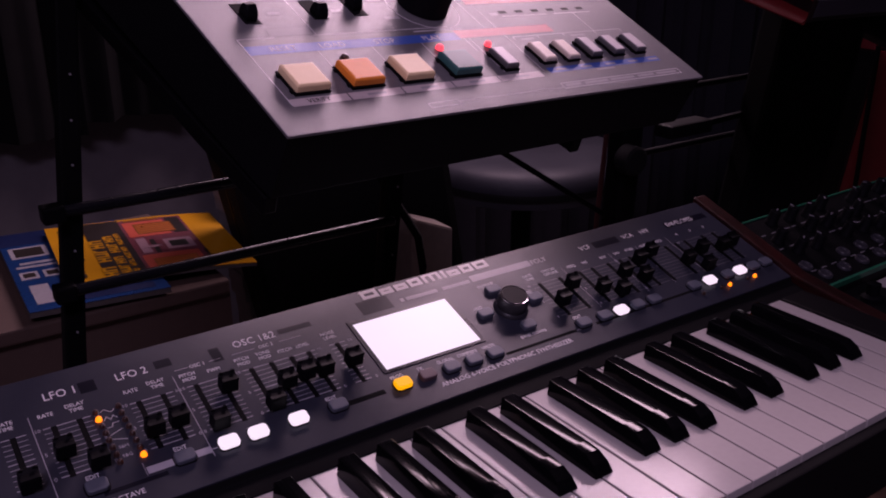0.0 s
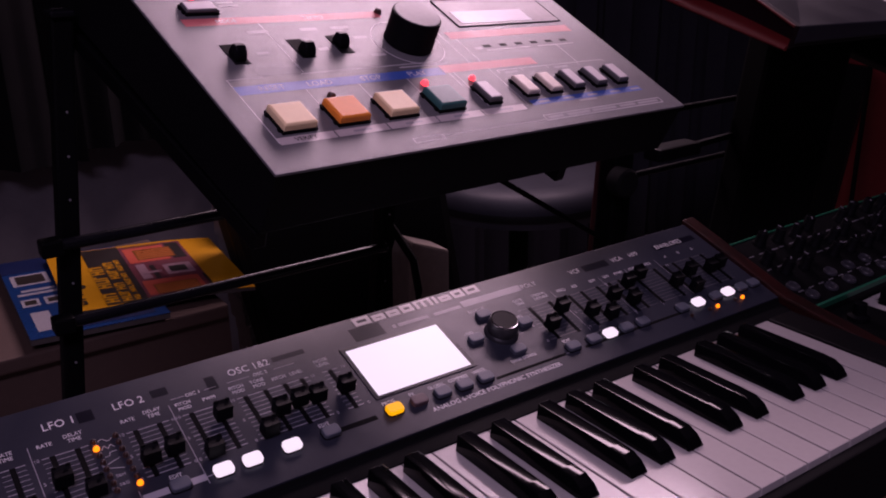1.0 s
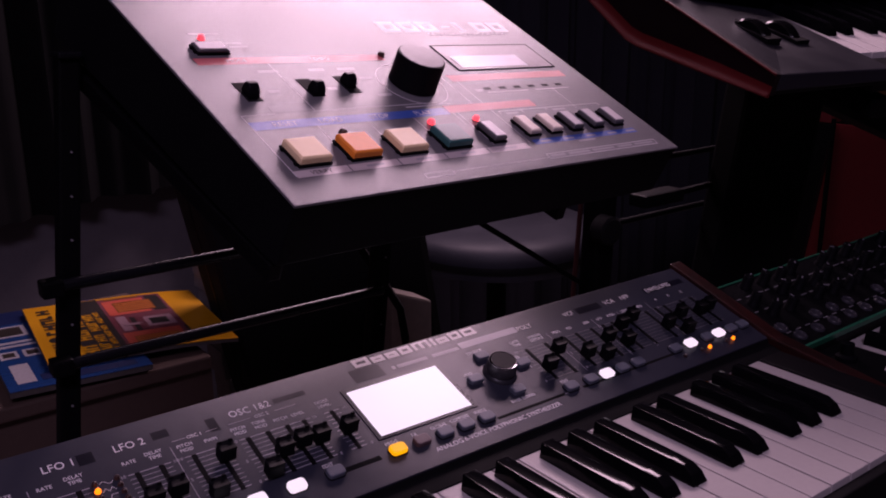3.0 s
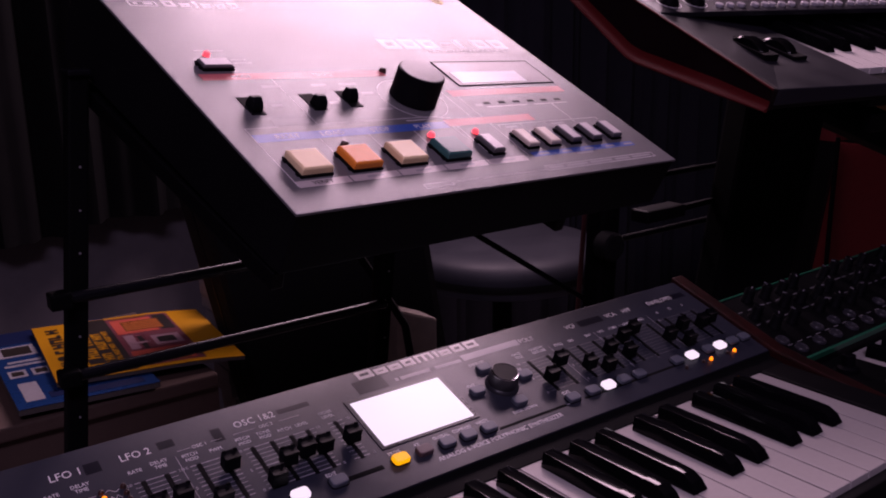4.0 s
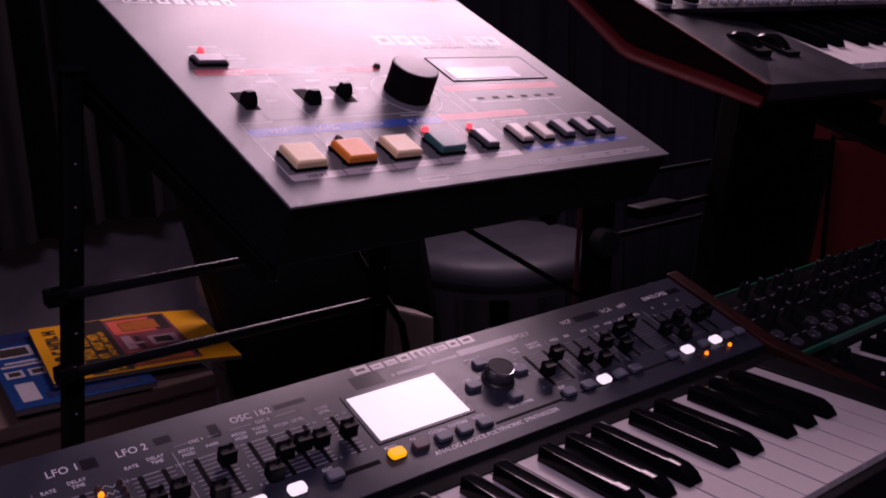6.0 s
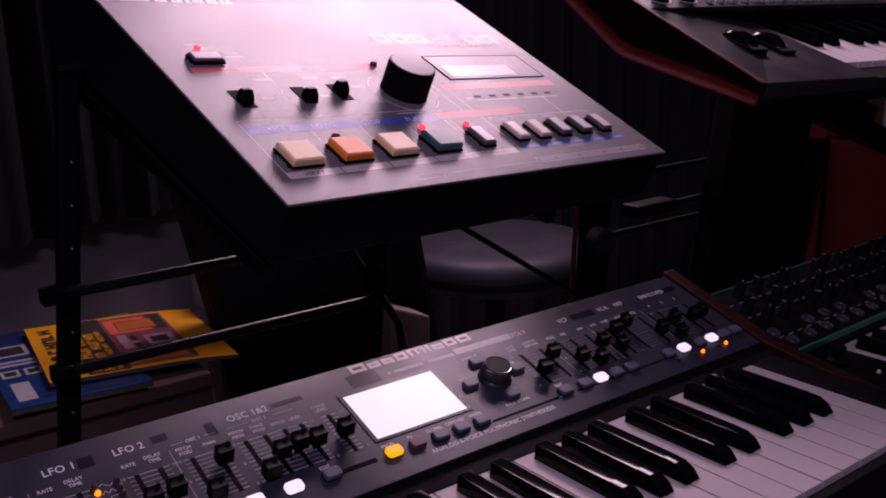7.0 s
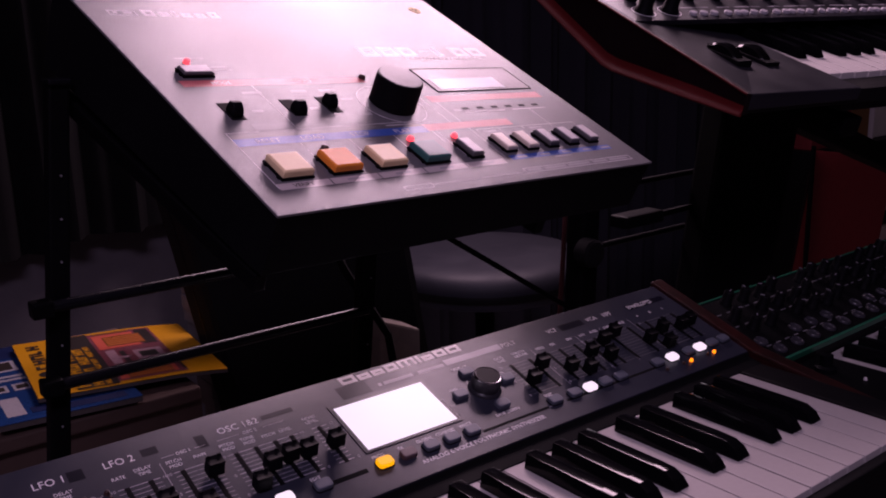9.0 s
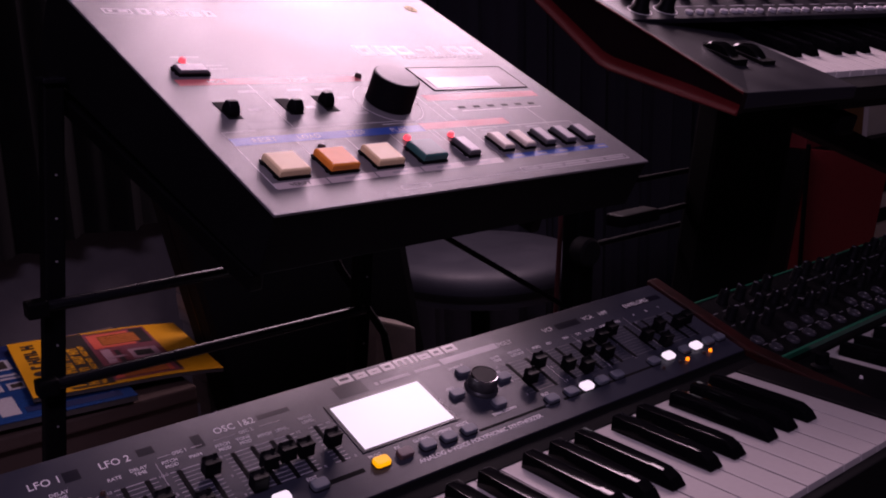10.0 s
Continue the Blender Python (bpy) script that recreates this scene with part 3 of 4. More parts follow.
# scale marks beside the sliders; shade is put into the right-hand ones' colour
for u0, u1 in ((-596, -582), (-573, -546), (-523, -496), (-487, -459), (-450, -397), (-386, -374), (-205, -172), (-160, -114), (-109, -84), (-77, -47), (-32, 16)):
    for k in range(11):
        v = 11.5 + k * 3.8
        dm_box("scale_mark", u0, u1, v, v + (0.55 if k % 5 == 0 else 0.3), M_GREY_PRINT if u0 < -300 else M_SHADED_PRINT, 0.02, 0.1)
for u in (-576, -543, -526, -493, -490, -453, -394, -370, -208, -163, -112, -80, -35):
    for body, v in (("10", 49.5), ("5", 30.5), ("0", 11.5)):
        words(body, 0.0036, M_GREY_PRINT, DM, dm(u, v, 0.1), name="numeral")
# indicator columns between the first sections
for u, dv, lit in ((-543, 0, 1), (-529.5, 0, 7)):
    for k in range(8):
        led(DM, dm(u + k * 0.2, 50.5 - k * 5.9, 0.1), M_LED_AMBER if k == lit else M_LED_OFF, 0.0017, "lit amber indicator" if k == lit else "unlit brown indicator")
for k in range(5):
    b = bmesh.new()
    for i in range(8):
        a = (math.sin(i * 0.8), 1 - abs(i % 4 - 2), 1 if i > 3 else -1, i / 4 - 1, 1 - i / 4)[k] * 0.0014
        c = (math.sin((i + 1) * 0.8), 1 - abs((i + 1) % 4 - 2), 1 if i > 2 else -1, (i + 1) / 4 - 1, 1 - (i + 1) / 4)[k] * 0.0014
        x = -0.004 + i * 0.001
        tube([(x, a, 0.0001), (x + 0.001, c, 0.0001)], 0.0002, 4, bm=b)
    part("wave_mark", b, M_PRINT, DM, "", dm(-536.3, 50 - k * 6))
words("S&H", 0.0032, M_GREY_PRINT, DM, dm(-536, 20, 0.1))
words("S&G", 0.0032, M_GREY_PRINT, DM, dm(-536, 13, 0.1))
led(DM, dm(-35, -13.2, 0.1), M_LED_AMBER, 0.0015, "lit amber indicator")
led(DM, dm(-2, -13.2, 0.1), M_LED_AMBER, 0.0015, "lit amber indicator")
for u in (-68, -45.5, -11.5):
    led(DM, dm(u, -13.2, 0.1), M_LED_OFF, 0.0015, "unlit brown indicator")
# headings
for body, u, size in (("LFO 1", -557, 0.0088), ("LFO 2", -514, 0.0088), ("OSC 1&2", -431, 0.0088), ("POLY", -179, 0.0074), ("VCF", -127, 0.0074), ("VCA", -76, 0.0074), ("HPF", -55, 0.0074), ("ENVELOPES", -9, 0.0074)):
    words(body, size, M_PRINT, DM, dm(u, 74, 0.16), stretch=0.9)
for u0, u1, v0, v1 in ((-546, -536, 69, 78.5), (-499, -488, 72, 79), (-463, -456, 64, 76.5), (-413, -388, 72.5, 77), (-348, -322, 68, 82), (-117, -88, 70, 78), (-28, 26, 70.5, 77.5)):
    dm_box("dark_label", u0, u1, v0, v1, M_DARK_PRINT, 0.02, 0.1)
for body, u, v in (("RATE", -568, 60), ("DELAY\nTIME", -551, 60), ("RATE", -518, 60), ("DELAY\nTIME", -502, 60), ("PITCH\nMOD", -482, 58), ("PWM", -465, 58), ("OSC 1", -473, 66), ("PITCH\nMOD", -445, 58), ("TONE\nMOD", -430, 58), ("PITCH", -415, 57), ("LEVEL", -402, 57), ("OSC 2", -425, 66), ("NOISE\nLEVEL", -381, 59), ("RATE\nTIME", -590, 60),
                   ("GATE\nTIME", -200, 59), ("UNISON\nDETUNE", -178, 59), ("FREQ", -155, 58), ("RES", -140, 58), ("ENV", -119, 58), ("LFO", -103, 58), ("KYBD", -88, 58), ("LEVEL", -70, 58), ("FREQ", -52, 58), ("A", -26, 60), ("D", -8, 60), ("S", 10, 60),
                   ("EDIT", -557, 5.5), ("EDIT", -507, 5.5), ("EDIT", -407, 5.5), ("PROG", -357, 5.5), ("FX", -338, 5.5), ("GLOBAL", -317, 5.5), ("COMPARE", -298, 5.5), ("WRITE", -279, 5.5), ("EDIT", -193, 5.5), ("BANK/UP", -240, 64), ("BANK DOWN", -238, 3.5), ("-/NO", -262, 43), ("+/YES", -213, 44)):
    words(body, 0.0042, M_PRINT, DM, dm(u - 1, v, 0.1), stretch=0.9)
words("ANALOG 6-VOICE POLYPHONIC SYNTHESIZER", 0.0056, M_PRINT, DM, dm(-274, -13.5, 0.1))
words("OCTAVE", 0.005, M_PRINT, DM, dm(-545, -15, 0.1))
for u0, u1, v0, v1 in ((-578.4, -578, -6, 62), (-531, -530.7, -6, 4), (-492, -491.6, -8, 62), (-500, -486, -3, -2.4), (-400, -374, -4, -1), (-489, -480, 66, 66.4), (-466, -458, 66, 66.4), (-450, -434, 66, 66.4), (-416, -400, 66, 66.4), (-184, -74, -6.5, -6), (-212, -190, -6.5, -6), (-272, -208, -6.5, -6), (-166, -165.7, 8, 60), (-112, -111.7, 8, 60), (-80, -79.7, 8, 60), (-42, -41.7, 8, 60)):
    dm_box("printed_line", u0, u1, v0, v1, M_GREY_PRINT, 0.02, 0.1)
dm_box("dark_label", -400, -372, -5, -1, M_SLOT)
dm_box("dark_label", -184, -74, -7.5, -5, M_SLOT)
dm_box("dark_label", -272, -204, -7.5, -5, M_SLOT)
dm_box("grey_label", -530, -492, -5, 0, M_GREY_PRINT)
dm_box("grey_label", -556, -520, -10, -7, M_DARK_PRINT)
# model and maker's marks as plain shapes
x = -340.0
for w, h, solid in ((14, 9, 0), (11, 6.8, 0), (11, 6.8, 0), (11, 8.6, 0), (16, 9, 1), (3, 9, 1), (11, 6.8, 0), (11, 9, 0), (13, 9, 0)):
    if solid:
        b = box(x / 1000, (x + 3) / 1000, 0.083, 0.083 + h / 1000, 0.00002, 0.0002)
        if w > 6:
            for dx in (6.5, 13):
                box((x + dx) / 1000, (x + dx + 3) / 1000, 0.083, 0.083 + h / 1000, 0.00002, 0.0002, bm=b)
            box(x / 1000, (x + w) / 1000, 0.0808 + h / 1000, 0.083 + h / 1000, 0.0002, 0.00024, bm=b)
        part("badge", b, M_PRINT, DM, "silver-grey plain badge shape", DP)
    else:
        part("badge", frame_bm(x / 1000, (x + w) / 1000, 0.083, 0.083 + h / 1000, 0.0030, 0.00002, 0.0002), M_PRINT, DM, "silver-grey plain badge shape", DP)
    x += w + 2.0 if w != 13 else 0
for u0, u1 in ((-314, -311), (-309, -281), (-276, -250)):
    dm_box("badge", u0, u1, 71, 74.5, M_GREY_PRINT)
dm_box("grey_label", -248, -188, 71, 78, M_GREY_PRINT, 0.02, 0.1)


# ---- second keyboard on the upper tier ----
KM = pose(0.243, 0.229, 0.249 + Z0, 16.34, 0, -6.62)
K2 = root("stage_keyboard", KM, "black keyboard synthesizer with dark red sides on a stand", "keyboard")
KP = pose(0, -0.046, 0.004, 7)
KX0, KX1 = -0.169, 0.78
b = bmesh.new()
grid = [[b.verts.new((x, y, z)) for x, y, z in row] for row in (((KX0 + 0.002, -0.046, 0.004), (-0.004, -0.046, 0.001)), ((KX0 + 0.002, 0.126, 0.0245), (-0.004, 0.126, 0.006)))]
low = [[b.verts.new((v.co.x, v.co.y, -0.012)) for v in row] for row in grid]
b.faces.new((grid[0][0], grid[0][1], grid[1][1], grid[1][0]))
b.faces.new((low[0][0], low[1][0], low[1][1], low[0][1]))
for p, q in (((0, 0), (0, 1)), ((0, 1), (1, 1)), ((1, 1), (1, 0)), ((1, 0), (0, 0))):
    b.faces.new((grid[p[0]][p[1]], low[p[0]][p[1]], low[q[0]][q[1]], grid[q[0]][q[1]]))
bmesh.ops.recalc_face_normals(b, faces=b.faces)
soften(b, 0.0015, 2)
M_K2 = mat("slate_grey_paint", (0.013, 0.013, 0.019), 0.42, bump=0.15, bump_scale=1200, spec=0.36)
part("wheel_block", b, M_K2, K2, "slate grey block beside the keys")
part("body", prism([(-0.044, -0.016), (-0.044, -0.001), (-0.030, -0.001), (-0.030, -0.008), (0.10, -0.008), (0.127, -0.006), (0.33, 0.040), (0.33, 0.022), (0.262, 0.003), (0.141, -0.0285)], KX0 + 0.002, KX1, 0.001), M_CASE, K2, "black case")
part("panel", box(KX0 + 0.002, KX1, 0.172, 0.385, -0.006, 0, 0.0012), M_K2, K2, "slate grey control panel", KP)
# one red lacquer in two tones: shade in the side's colour, light in the edges'
M_SIDE = mat("shaded_red_lacquer", (0.007, 0.002, 0.0035), 0.5, spec=0.2)
M_LIT_RIM = mat("lit_red_lacquer", (0.10, 0.006, 0.007), 0.45, vary=0.12)
side = prism([(-0.046, -0.016), (-0.046, 0.0045), (0.166, 0.0303), (0.335, 0.0505), (0.335, 0.024), (0.262, 0.004), (0.141, -0.0295)], KX0 - 0.004, KX0 + 0.0015, 0.0008)
part("side_panel", side, M_SIDE, K2, "red side panel in a shaded, near-black tone")
part("lit_side_edge", tube([(KX0 - 0.0042, -0.045, 0.0040), (KX0 - 0.0042, 0.166, 0.0298), (KX0 - 0.0042, 0.334, 0.0500)], 0.0014, 8), M_LIT_RIM, K2, "thin upper edge of the side panel in a lit red tone")
# the panel flares outwards to a rounded lip along its lower edge, coloured lit red
edge = bmesh.new()
FLARE = ((0.0, -0.0030), (0.0044, -0.0026), (0.0054, -0.0012), (0.0050, 0.0002), (0.0036, 0.0016), (0.0020, 0.0032), (0.0010, 0.0056), (0.0003, 0.0086), (0.0, 0.012))
rings = []
for y, z, k in ((-0.045, -0.016, 0.72), (0.02, -0.0208, 0.95), (0.132, -0.0292, 1.0), (0.150, -0.0282, 1.0), (0.262, 0.003, 1.0), (0.335, 0.023, 0.9)):
    rings.append([edge.verts.new((KX0 - 0.0042 - d * k, y, z + h * k)) for d, h in FLARE])
for p, r in zip(rings, rings[1:]):
    for k in range(len(FLARE) - 1):
        edge.faces.new((p[k], p[k + 1], r[k + 1], r[k])).smooth = True
    edge.faces.new((p[-1], p[0], r[0], r[-1]))
edge.faces.new(rings[0])
edge.faces.new(rings[-1])
bmesh.ops.recalc_face_normals(edge, faces=edge.faces)
part("side_edge", edge, M_LIT_RIM, K2, "flared lower edge of the side panel in a lit red tone")
put_keys(K2, 0, 30, length=0.128, black_y=0.05, white=M_LAMPLIT_KEY)
part("front_rail", box(-0.004, KX1, -0.032, -0.003, -0.03, -0.005, 0.002), M_CASE, K2)
for x in (-0.105, -0.062):
    w = part("wheel", lathe([(0.0, -0.007), (0.027, -0.007), (0.029, -0.005), (0.029, 0.005), (0.027, 0.007), (0.0, 0.007)], 40), M_BLACK_KEY, K2, "black ribbed control wheel", Matrix.Translation((x, 0.052, 0.0155 - (x + 0.167) * 0.077 - 0.019)) @ pose(0, 0, 0, 0, 90, 0))
    part("wheel_well", box(x - 0.010, x + 0.010, 0.022, 0.084, -0.004, 0.0165 - (x + 0.167) * 0.077, 0.0008), M_SLOT, K2)
for u in (-135, -97):
    k = part("knob", lathe([(0.011, 0.0), (0.0105, 0.003), (0.0085, 0.006), (0.0078, 0.022), (0.0068, 0.0238), (0.0, 0.0238)], 24), M_CAP, K2, "tall black knob", KP @ Matrix.Translation((u / 1000, 0.196, 0.0)))
    part("knob_ring", lathe([(0.0140, 0.0001), (0.0140, 0.0004), (0.0130, 0.0004), (0.0130, 0.0001)], 28), M_PRINT, k, "pale printed ring")
first = None
for i in range(26):
    at = KP @ Matrix.Translation((-0.070 + i * 0.0165 + (0.006 if i % 5 > 2 else 0), 0.186, 0.0))
    if first is None:
        first = part("button", lathe([(0.0048, 0.0), (0.0048, 0.0025), (0.004, 0.0034), (0.0, 0.0036)], 16), M_GREY_PRINT, K2, "small pale grey button", at)
    else:
        share(first, at)
knob2 = None
for r, v in enumerate((0.232, 0.268, 0.305, 0.345)):
    for i in range(20):
        at = KP @ Matrix.Translation((-0.125 + i * 0.044 + (r % 2) * 0.012, v, 0.0))
        if knob2 is None:
            knob2 = part("knob", lathe([(0.0078, 0.0), (0.0074, 0.010), (0.0066, 0.0125), (0.0, 0.0128)], 18), M_CAP, K2, "small black knob", at)
        else:
            share(knob2, at)
for i in range(30):
    for du, v in ((0.015 + 0.006 * (i % 3), 0.2045), (0.012, 0.250)):
        part("label_bar", box(-0.13 + i * 0.029, -0.13 + du + i * 0.029, v, v + 0.002, 0.00002, 0.0001), M_GREY_PRINT, K2, "", KP)


# ---- small green-trimmed synthesizer beside the main one ----
K3 = root("small_synthesizer", pose(0.056, 0, Z0, 0, 0, 1.5), "small black synthesizer with green trim and many knobs", "synthesizer")
GX = 0.47
P3 = pose(0, 0.148, 0.0, 17.2)
M_K3 = mat("matt_black_panel", (0.004, 0.004, 0.005), 0.55, bump=0.12, bump_scale=1200, spec=0.12)
M_GTRIM = mat("green_trim_plastic", (0.02, 0.13, 0.07), 0.35)
part("case", prism([(-0.012, -0.055), (0.2445, -0.055), (0.2445, 0.0265), (0.1475, -0.0035), (0.1475, -0.026), (-0.012, -0.028)], 0, GX, 0.0015), M_K3, K3, "black case")
part("panel", box(0.001, GX - 0.001, 0.0, 0.1005, -0.003, 0.0, 0.0006), M_K3, K3, "black printed control panel", P3)
part("trim", box(0.0, GX, 0.1005, 0.1020, -0.003, 0.0010, 0.0004), M_GTRIM, K3, "thin green trim line", P3)
part("trim", box(0.0, GX, -0.0025, 0.0, -0.006, 0.0010, 0.0004), M_GTRIM, K3, "thin green trim line", P3)
put_keys(K3, 0.075, 16, pose(0, -0.01, -0.014), length=0.155, black_y=0.05)
part("wheel_block", box(0.002, 0.073, -0.010, 0.1465, -0.03, -0.011, 0.002), M_K3, K3, "black block beside the keys")
part("stick", lathe([(0.010, 0), (0.010, 0.004), (0.006, 0.006), (0.006, 0.016), (0.0, 0.018)], 20), M_CAP, K3, "black control stick", Matrix.Translation((0.035, 0.12, -0.011)))
led(K3, Matrix.Translation((0.040, 0.085, -0.011)), M_PALE, 0.0016, "small pale indicator")
kn = mark = None
M_MARK = mat("pale_pointer", (0.22, 0.21, 0.24), 0.4)
for r, v in enumerate((0.088, 0.066, 0.045)):
    for i in range(17):
        if (i * 7 + r * 3) % 5 == 0:
            continue
        at = P3 @ Matrix.Translation((0.016 + i * 0.0265 + 0.006 * r, v + 0.0022 * ((i * 5 + r) % 3 - 1), 0)) @ pose(0, 0, 0, 0, 0, (i * 67 + r * 40) % 270 - 135)
        if kn is None:
            kn = part("knob", lathe([(0.0068, 0.0), (0.0065, 0.002), (0.0056, 0.003), (0.0052, 0.0135), (0.0045, 0.0145), (0.0, 0.0146)], 20), M_CAP, K3, "black knob with a pale pointer", at)
            mark = part("pointer", box(-0.0005, 0.0005, 0.001, 0.0055, 0.0146, 0.0150), M_MARK, kn)
        else:
            k = share(kn, at)
            share(mark, Matrix(), k)
pad = None
for r, v in enumerate((0.012, 0.028)):
    for i in range(15):
        at = P3 @ Matrix.Translation((0.022 + i * 0.030 - 0.008 * r, v, 0))
        if r == 1 and i % 4 == 1:
            continue
        if pad is None:
            pad = part("button", lathe([(0.0068, 0.0), (0.0068, 0.0014), (0.0060, 0.0024), (0.0048, 0.0024), (0.0042, 0.0014), (0.0, 0.0012)], 20), mat("grey_clear_button", (0.034, 0.033, 0.042), 0.3), K3, "round grey button with a raised rim", at)
        else:
            share(pad, at)
# label bars, with the shade over this panel put into their print colour
for i in range(28):
    u = 0.012 + i * 0.016
    for w, v in ((0.007 + 0.003 * (i % 3), 0.0775), (0.006 + 0.004 * (i % 2), 0.0555), (0.008, 0.0196)):
        part("label_bar", box(u, u + w, v, v + 0.0013, 0.00002, 0.0001), M_SHADED_PRINT, K3, "", P3)


# ---- table, stands ----
def bar(a, c, w, h):
    """A square-section bar from a to c, bevelled."""
    a, c = Vector(a), Vector(c)
    b = box(-w / 2, w / 2, -h / 2, h / 2, 0, (c - a).length, min(w, h) * 0.15)
    b.transform(Matrix.Translation(a) @ (c - a).to_track_quat("Z", "Y").to_matrix().to_4x4())
    return b


M_TABLE = wood("dark_walnut", (0.055, 0.032, 0.022), (0.15, 0.085, 0.055))
table = root("table", Matrix.Translation((0, 0, 0)), "dark brown wooden table under the keyboards", "table")
part("tabletop", box(-0.72, 0.62, -0.16, 0.295, Z0 - 0.09, Z0 - 0.0585, 0.003), M_TABLE, table)
for x in (-0.69, 0.59):
    for y in (-0.13, 0.265):
        part("leg", box(x - 0.025, x + 0.025, y - 0.025, y + 0.025, 0, Z0 - 0.0905, 0.003), M_TABLE, table)

stand = root("keyboard_stand", Matrix(), "black steel two-post stand with cross bars and tilted arms", "stand", "keyboard stands")
Y_P = 0.345


Z_TOP = Z0 + 0.277


def post_x(z, x_top):
    return x_top + (z - Z_TOP) * 0.113


for x_top in (-0.5012, -0.2480):
    p = part("post", bar((post_x(0, x_top), Y_P, 0.0), (post_x(Z_TOP, x_top), Y_P, Z_TOP), 0.013, 0.014), M_METAL, stand, "black steel upright with adjustment holes")
    for k in range(12):
        z = Z0 + 0.2178 - k * 0.0290
        part("hole", lathe([(0.0008, 0), (0.0008, 0.001), (0, 0.001)], 10), M_WORN, p, "bright worn adjustment hole", Matrix.Translation((post_x(z, x_top) + 0.0005, Y_P - 0.0075, z)) @ pose(0, 0, 0, 90))
    part("cap", box(post_x(Z_TOP, x_top) - 0.0075, post_x(Z_TOP, x_top) + 0.0075, Y_P - 0.010, Y_P + 0.010, Z_TOP, Z_TOP + 0.004, 0.0012), M_BAR, p, "black plastic end cap")
    part("foot", box(post_x(0, x_top) - 0.02, post_x(0, x_top) + 0.02, Y_P - 0.25, Y_P + 0.2, 0.0, 0.025, 0.004), M_METAL, stand)
for z in (Z0 + 0.1312, Z0 + 0.0757):
    part("cross_bar", tube([(-0.532, Y_P - 0.0115, z), (post_x(z, -0.2480) - 0.004, Y_P - 0.0115, z)], 0.0042, 14), M_BAR, stand, "thin black cross bar")
    part("clamp", box(-0.5385, -0.5245, Y_P - 0.0185, Y_P - 0.0050, z - 0.0058, z + 0.0058, 0.0018), M_METAL, stand, "black clamp on the post")
for u in (0.004, 0.236):
    a, c = SQM @ Vector((u, 0.004, -0.0465)), SQM @ Vector((u, 0.272, -0.0745))
    part("arm", bar(a, c, 0.0085, 0.011), M_METAL, stand, "black tilted support arm")
    c2 = SQM @ Vector((u, 0.272, -0.0690))
    part("bracket", bar(c2, c2 + Vector((0, 0, -0.030)), 0.010, 0.016), M_BAR, stand, "black bracket joining the arm to the post")

stand2 = root("keyboard_stand", Matrix(), "black steel stand under the upper keyboard", "stand", "keyboard stands")
for dx in (0.0, 0.66):
    part("leg", bar((0.24 + dx, 0.44, 0.0), (0.375 + dx, 0.40, Z0 + 0.235), 0.05, 0.12), M_METAL, stand2, "wide black slanted leg")
    a, c = KM @ Vector((0.02 + dx, -0.035, -0.048)), KM @ Vector((0.02 + dx, 0.27, -0.048))
    part("arm", bar(a, c, 0.028, 0.022), M_METAL, stand2, "black tilted support arm")
for z, x0 in ((Z0 + 0.038, 0.145), (Z0 + 0.110, 0.22)):
    part("cross_bar", tube([(x0, 0.462, z), (0.42, 0.462, z)], 0.004, 12), M_METAL, stand2, "thin black cross bar")
part("clamp", box(0.072, 0.136, 0.35, 0.375, Z0 + 0.088, Z0 + 0.102, 0.003), M_METAL, stand2, "black clamp with a worn pale edge")
part("clamp_knob", lathe([(0.0, -0.012), (0.015, -0.012), (0.018, -0.009), (0.018, 0.009), (0.015, 0.012), (0, 0.012)], 24), M_CURTAIN, stand2, "round black clamping knob", Matrix.Translation((0.140, 0.468, Z0 + 0.030)) @ pose(0, 0, 0, 90))
part("upright", bar((0.122, 0.495, 0.0), (0.160, 0.495, Z0 + 0.12), 0.030, 0.030), M_METAL, stand2, "black square upright carrying the clamp")
part("clamp_arm", bar((0.10, 0.372, Z0 + 0.090), (0.30, 0.44, Z0 + 0.07), 0.007, 0.007), M_METAL, stand2)
part("brace", bar((-0.085, 0.50, Z0 + 0.094), (0.145, 0.50, Z0 - 0.053), 0.006, 0.006), M_METAL, stand2, "thin black diagonal brace")


# ---- stool, cabinets, box and magazines behind ----
ST = root("stool", Matrix.Translation((0.52, 1.12, 0)) @ Matrix.Diagonal((0.92, 0.92, 1, 1)), "round black vinyl stool on a dark metal column", "stool")
part("seat", lathe([(0.0, 0.555), (0.20, 0.555), (0.222, 0.562), (0.230, 0.585), (0.228, 0.612), (0.214, 0.627), (0.17, 0.632), (0.0, 0.633)], 56), M_LEATHER, ST, "round black vinyl cushion")
part("seat_band", lathe([(0.2312, 0.578), (0.2322, 0.582), (0.2322, 0.588), (0.2312, 0.592)], 56), M_CASE, ST, "thin black band")
part("column", lathe([(0.03, 0.04), (0.03, 0.30), (0.022, 0.31), (0.022, 0.555)], 24), M_METAL, ST, "dark metal column")
part("base", lathe([(0.0, 0.0), (0.21, 0.0), (0.21, 0.012), (0.19, 0.022), (0.04, 0.05), (0.0, 0.05)], 48), M_CHROME, ST, "round chrome base")

def slab(corners, y0, y1, w):
    """An upright slab with an xz outline."""
    b = prism([(-x, z) for x, z in corners], y0, y1, w)
    return moved(b, pose(0, 0, 0, 0, 0, 90))


def moved(b, m):
    """The mesh b, turned and shifted by the matrix m."""
    bmesh.ops.transform(b, matrix=m, verts=b.verts)
    return b


case = root("instrument_case", Matrix(), "tall black soft instrument case leaning to one side", "case")
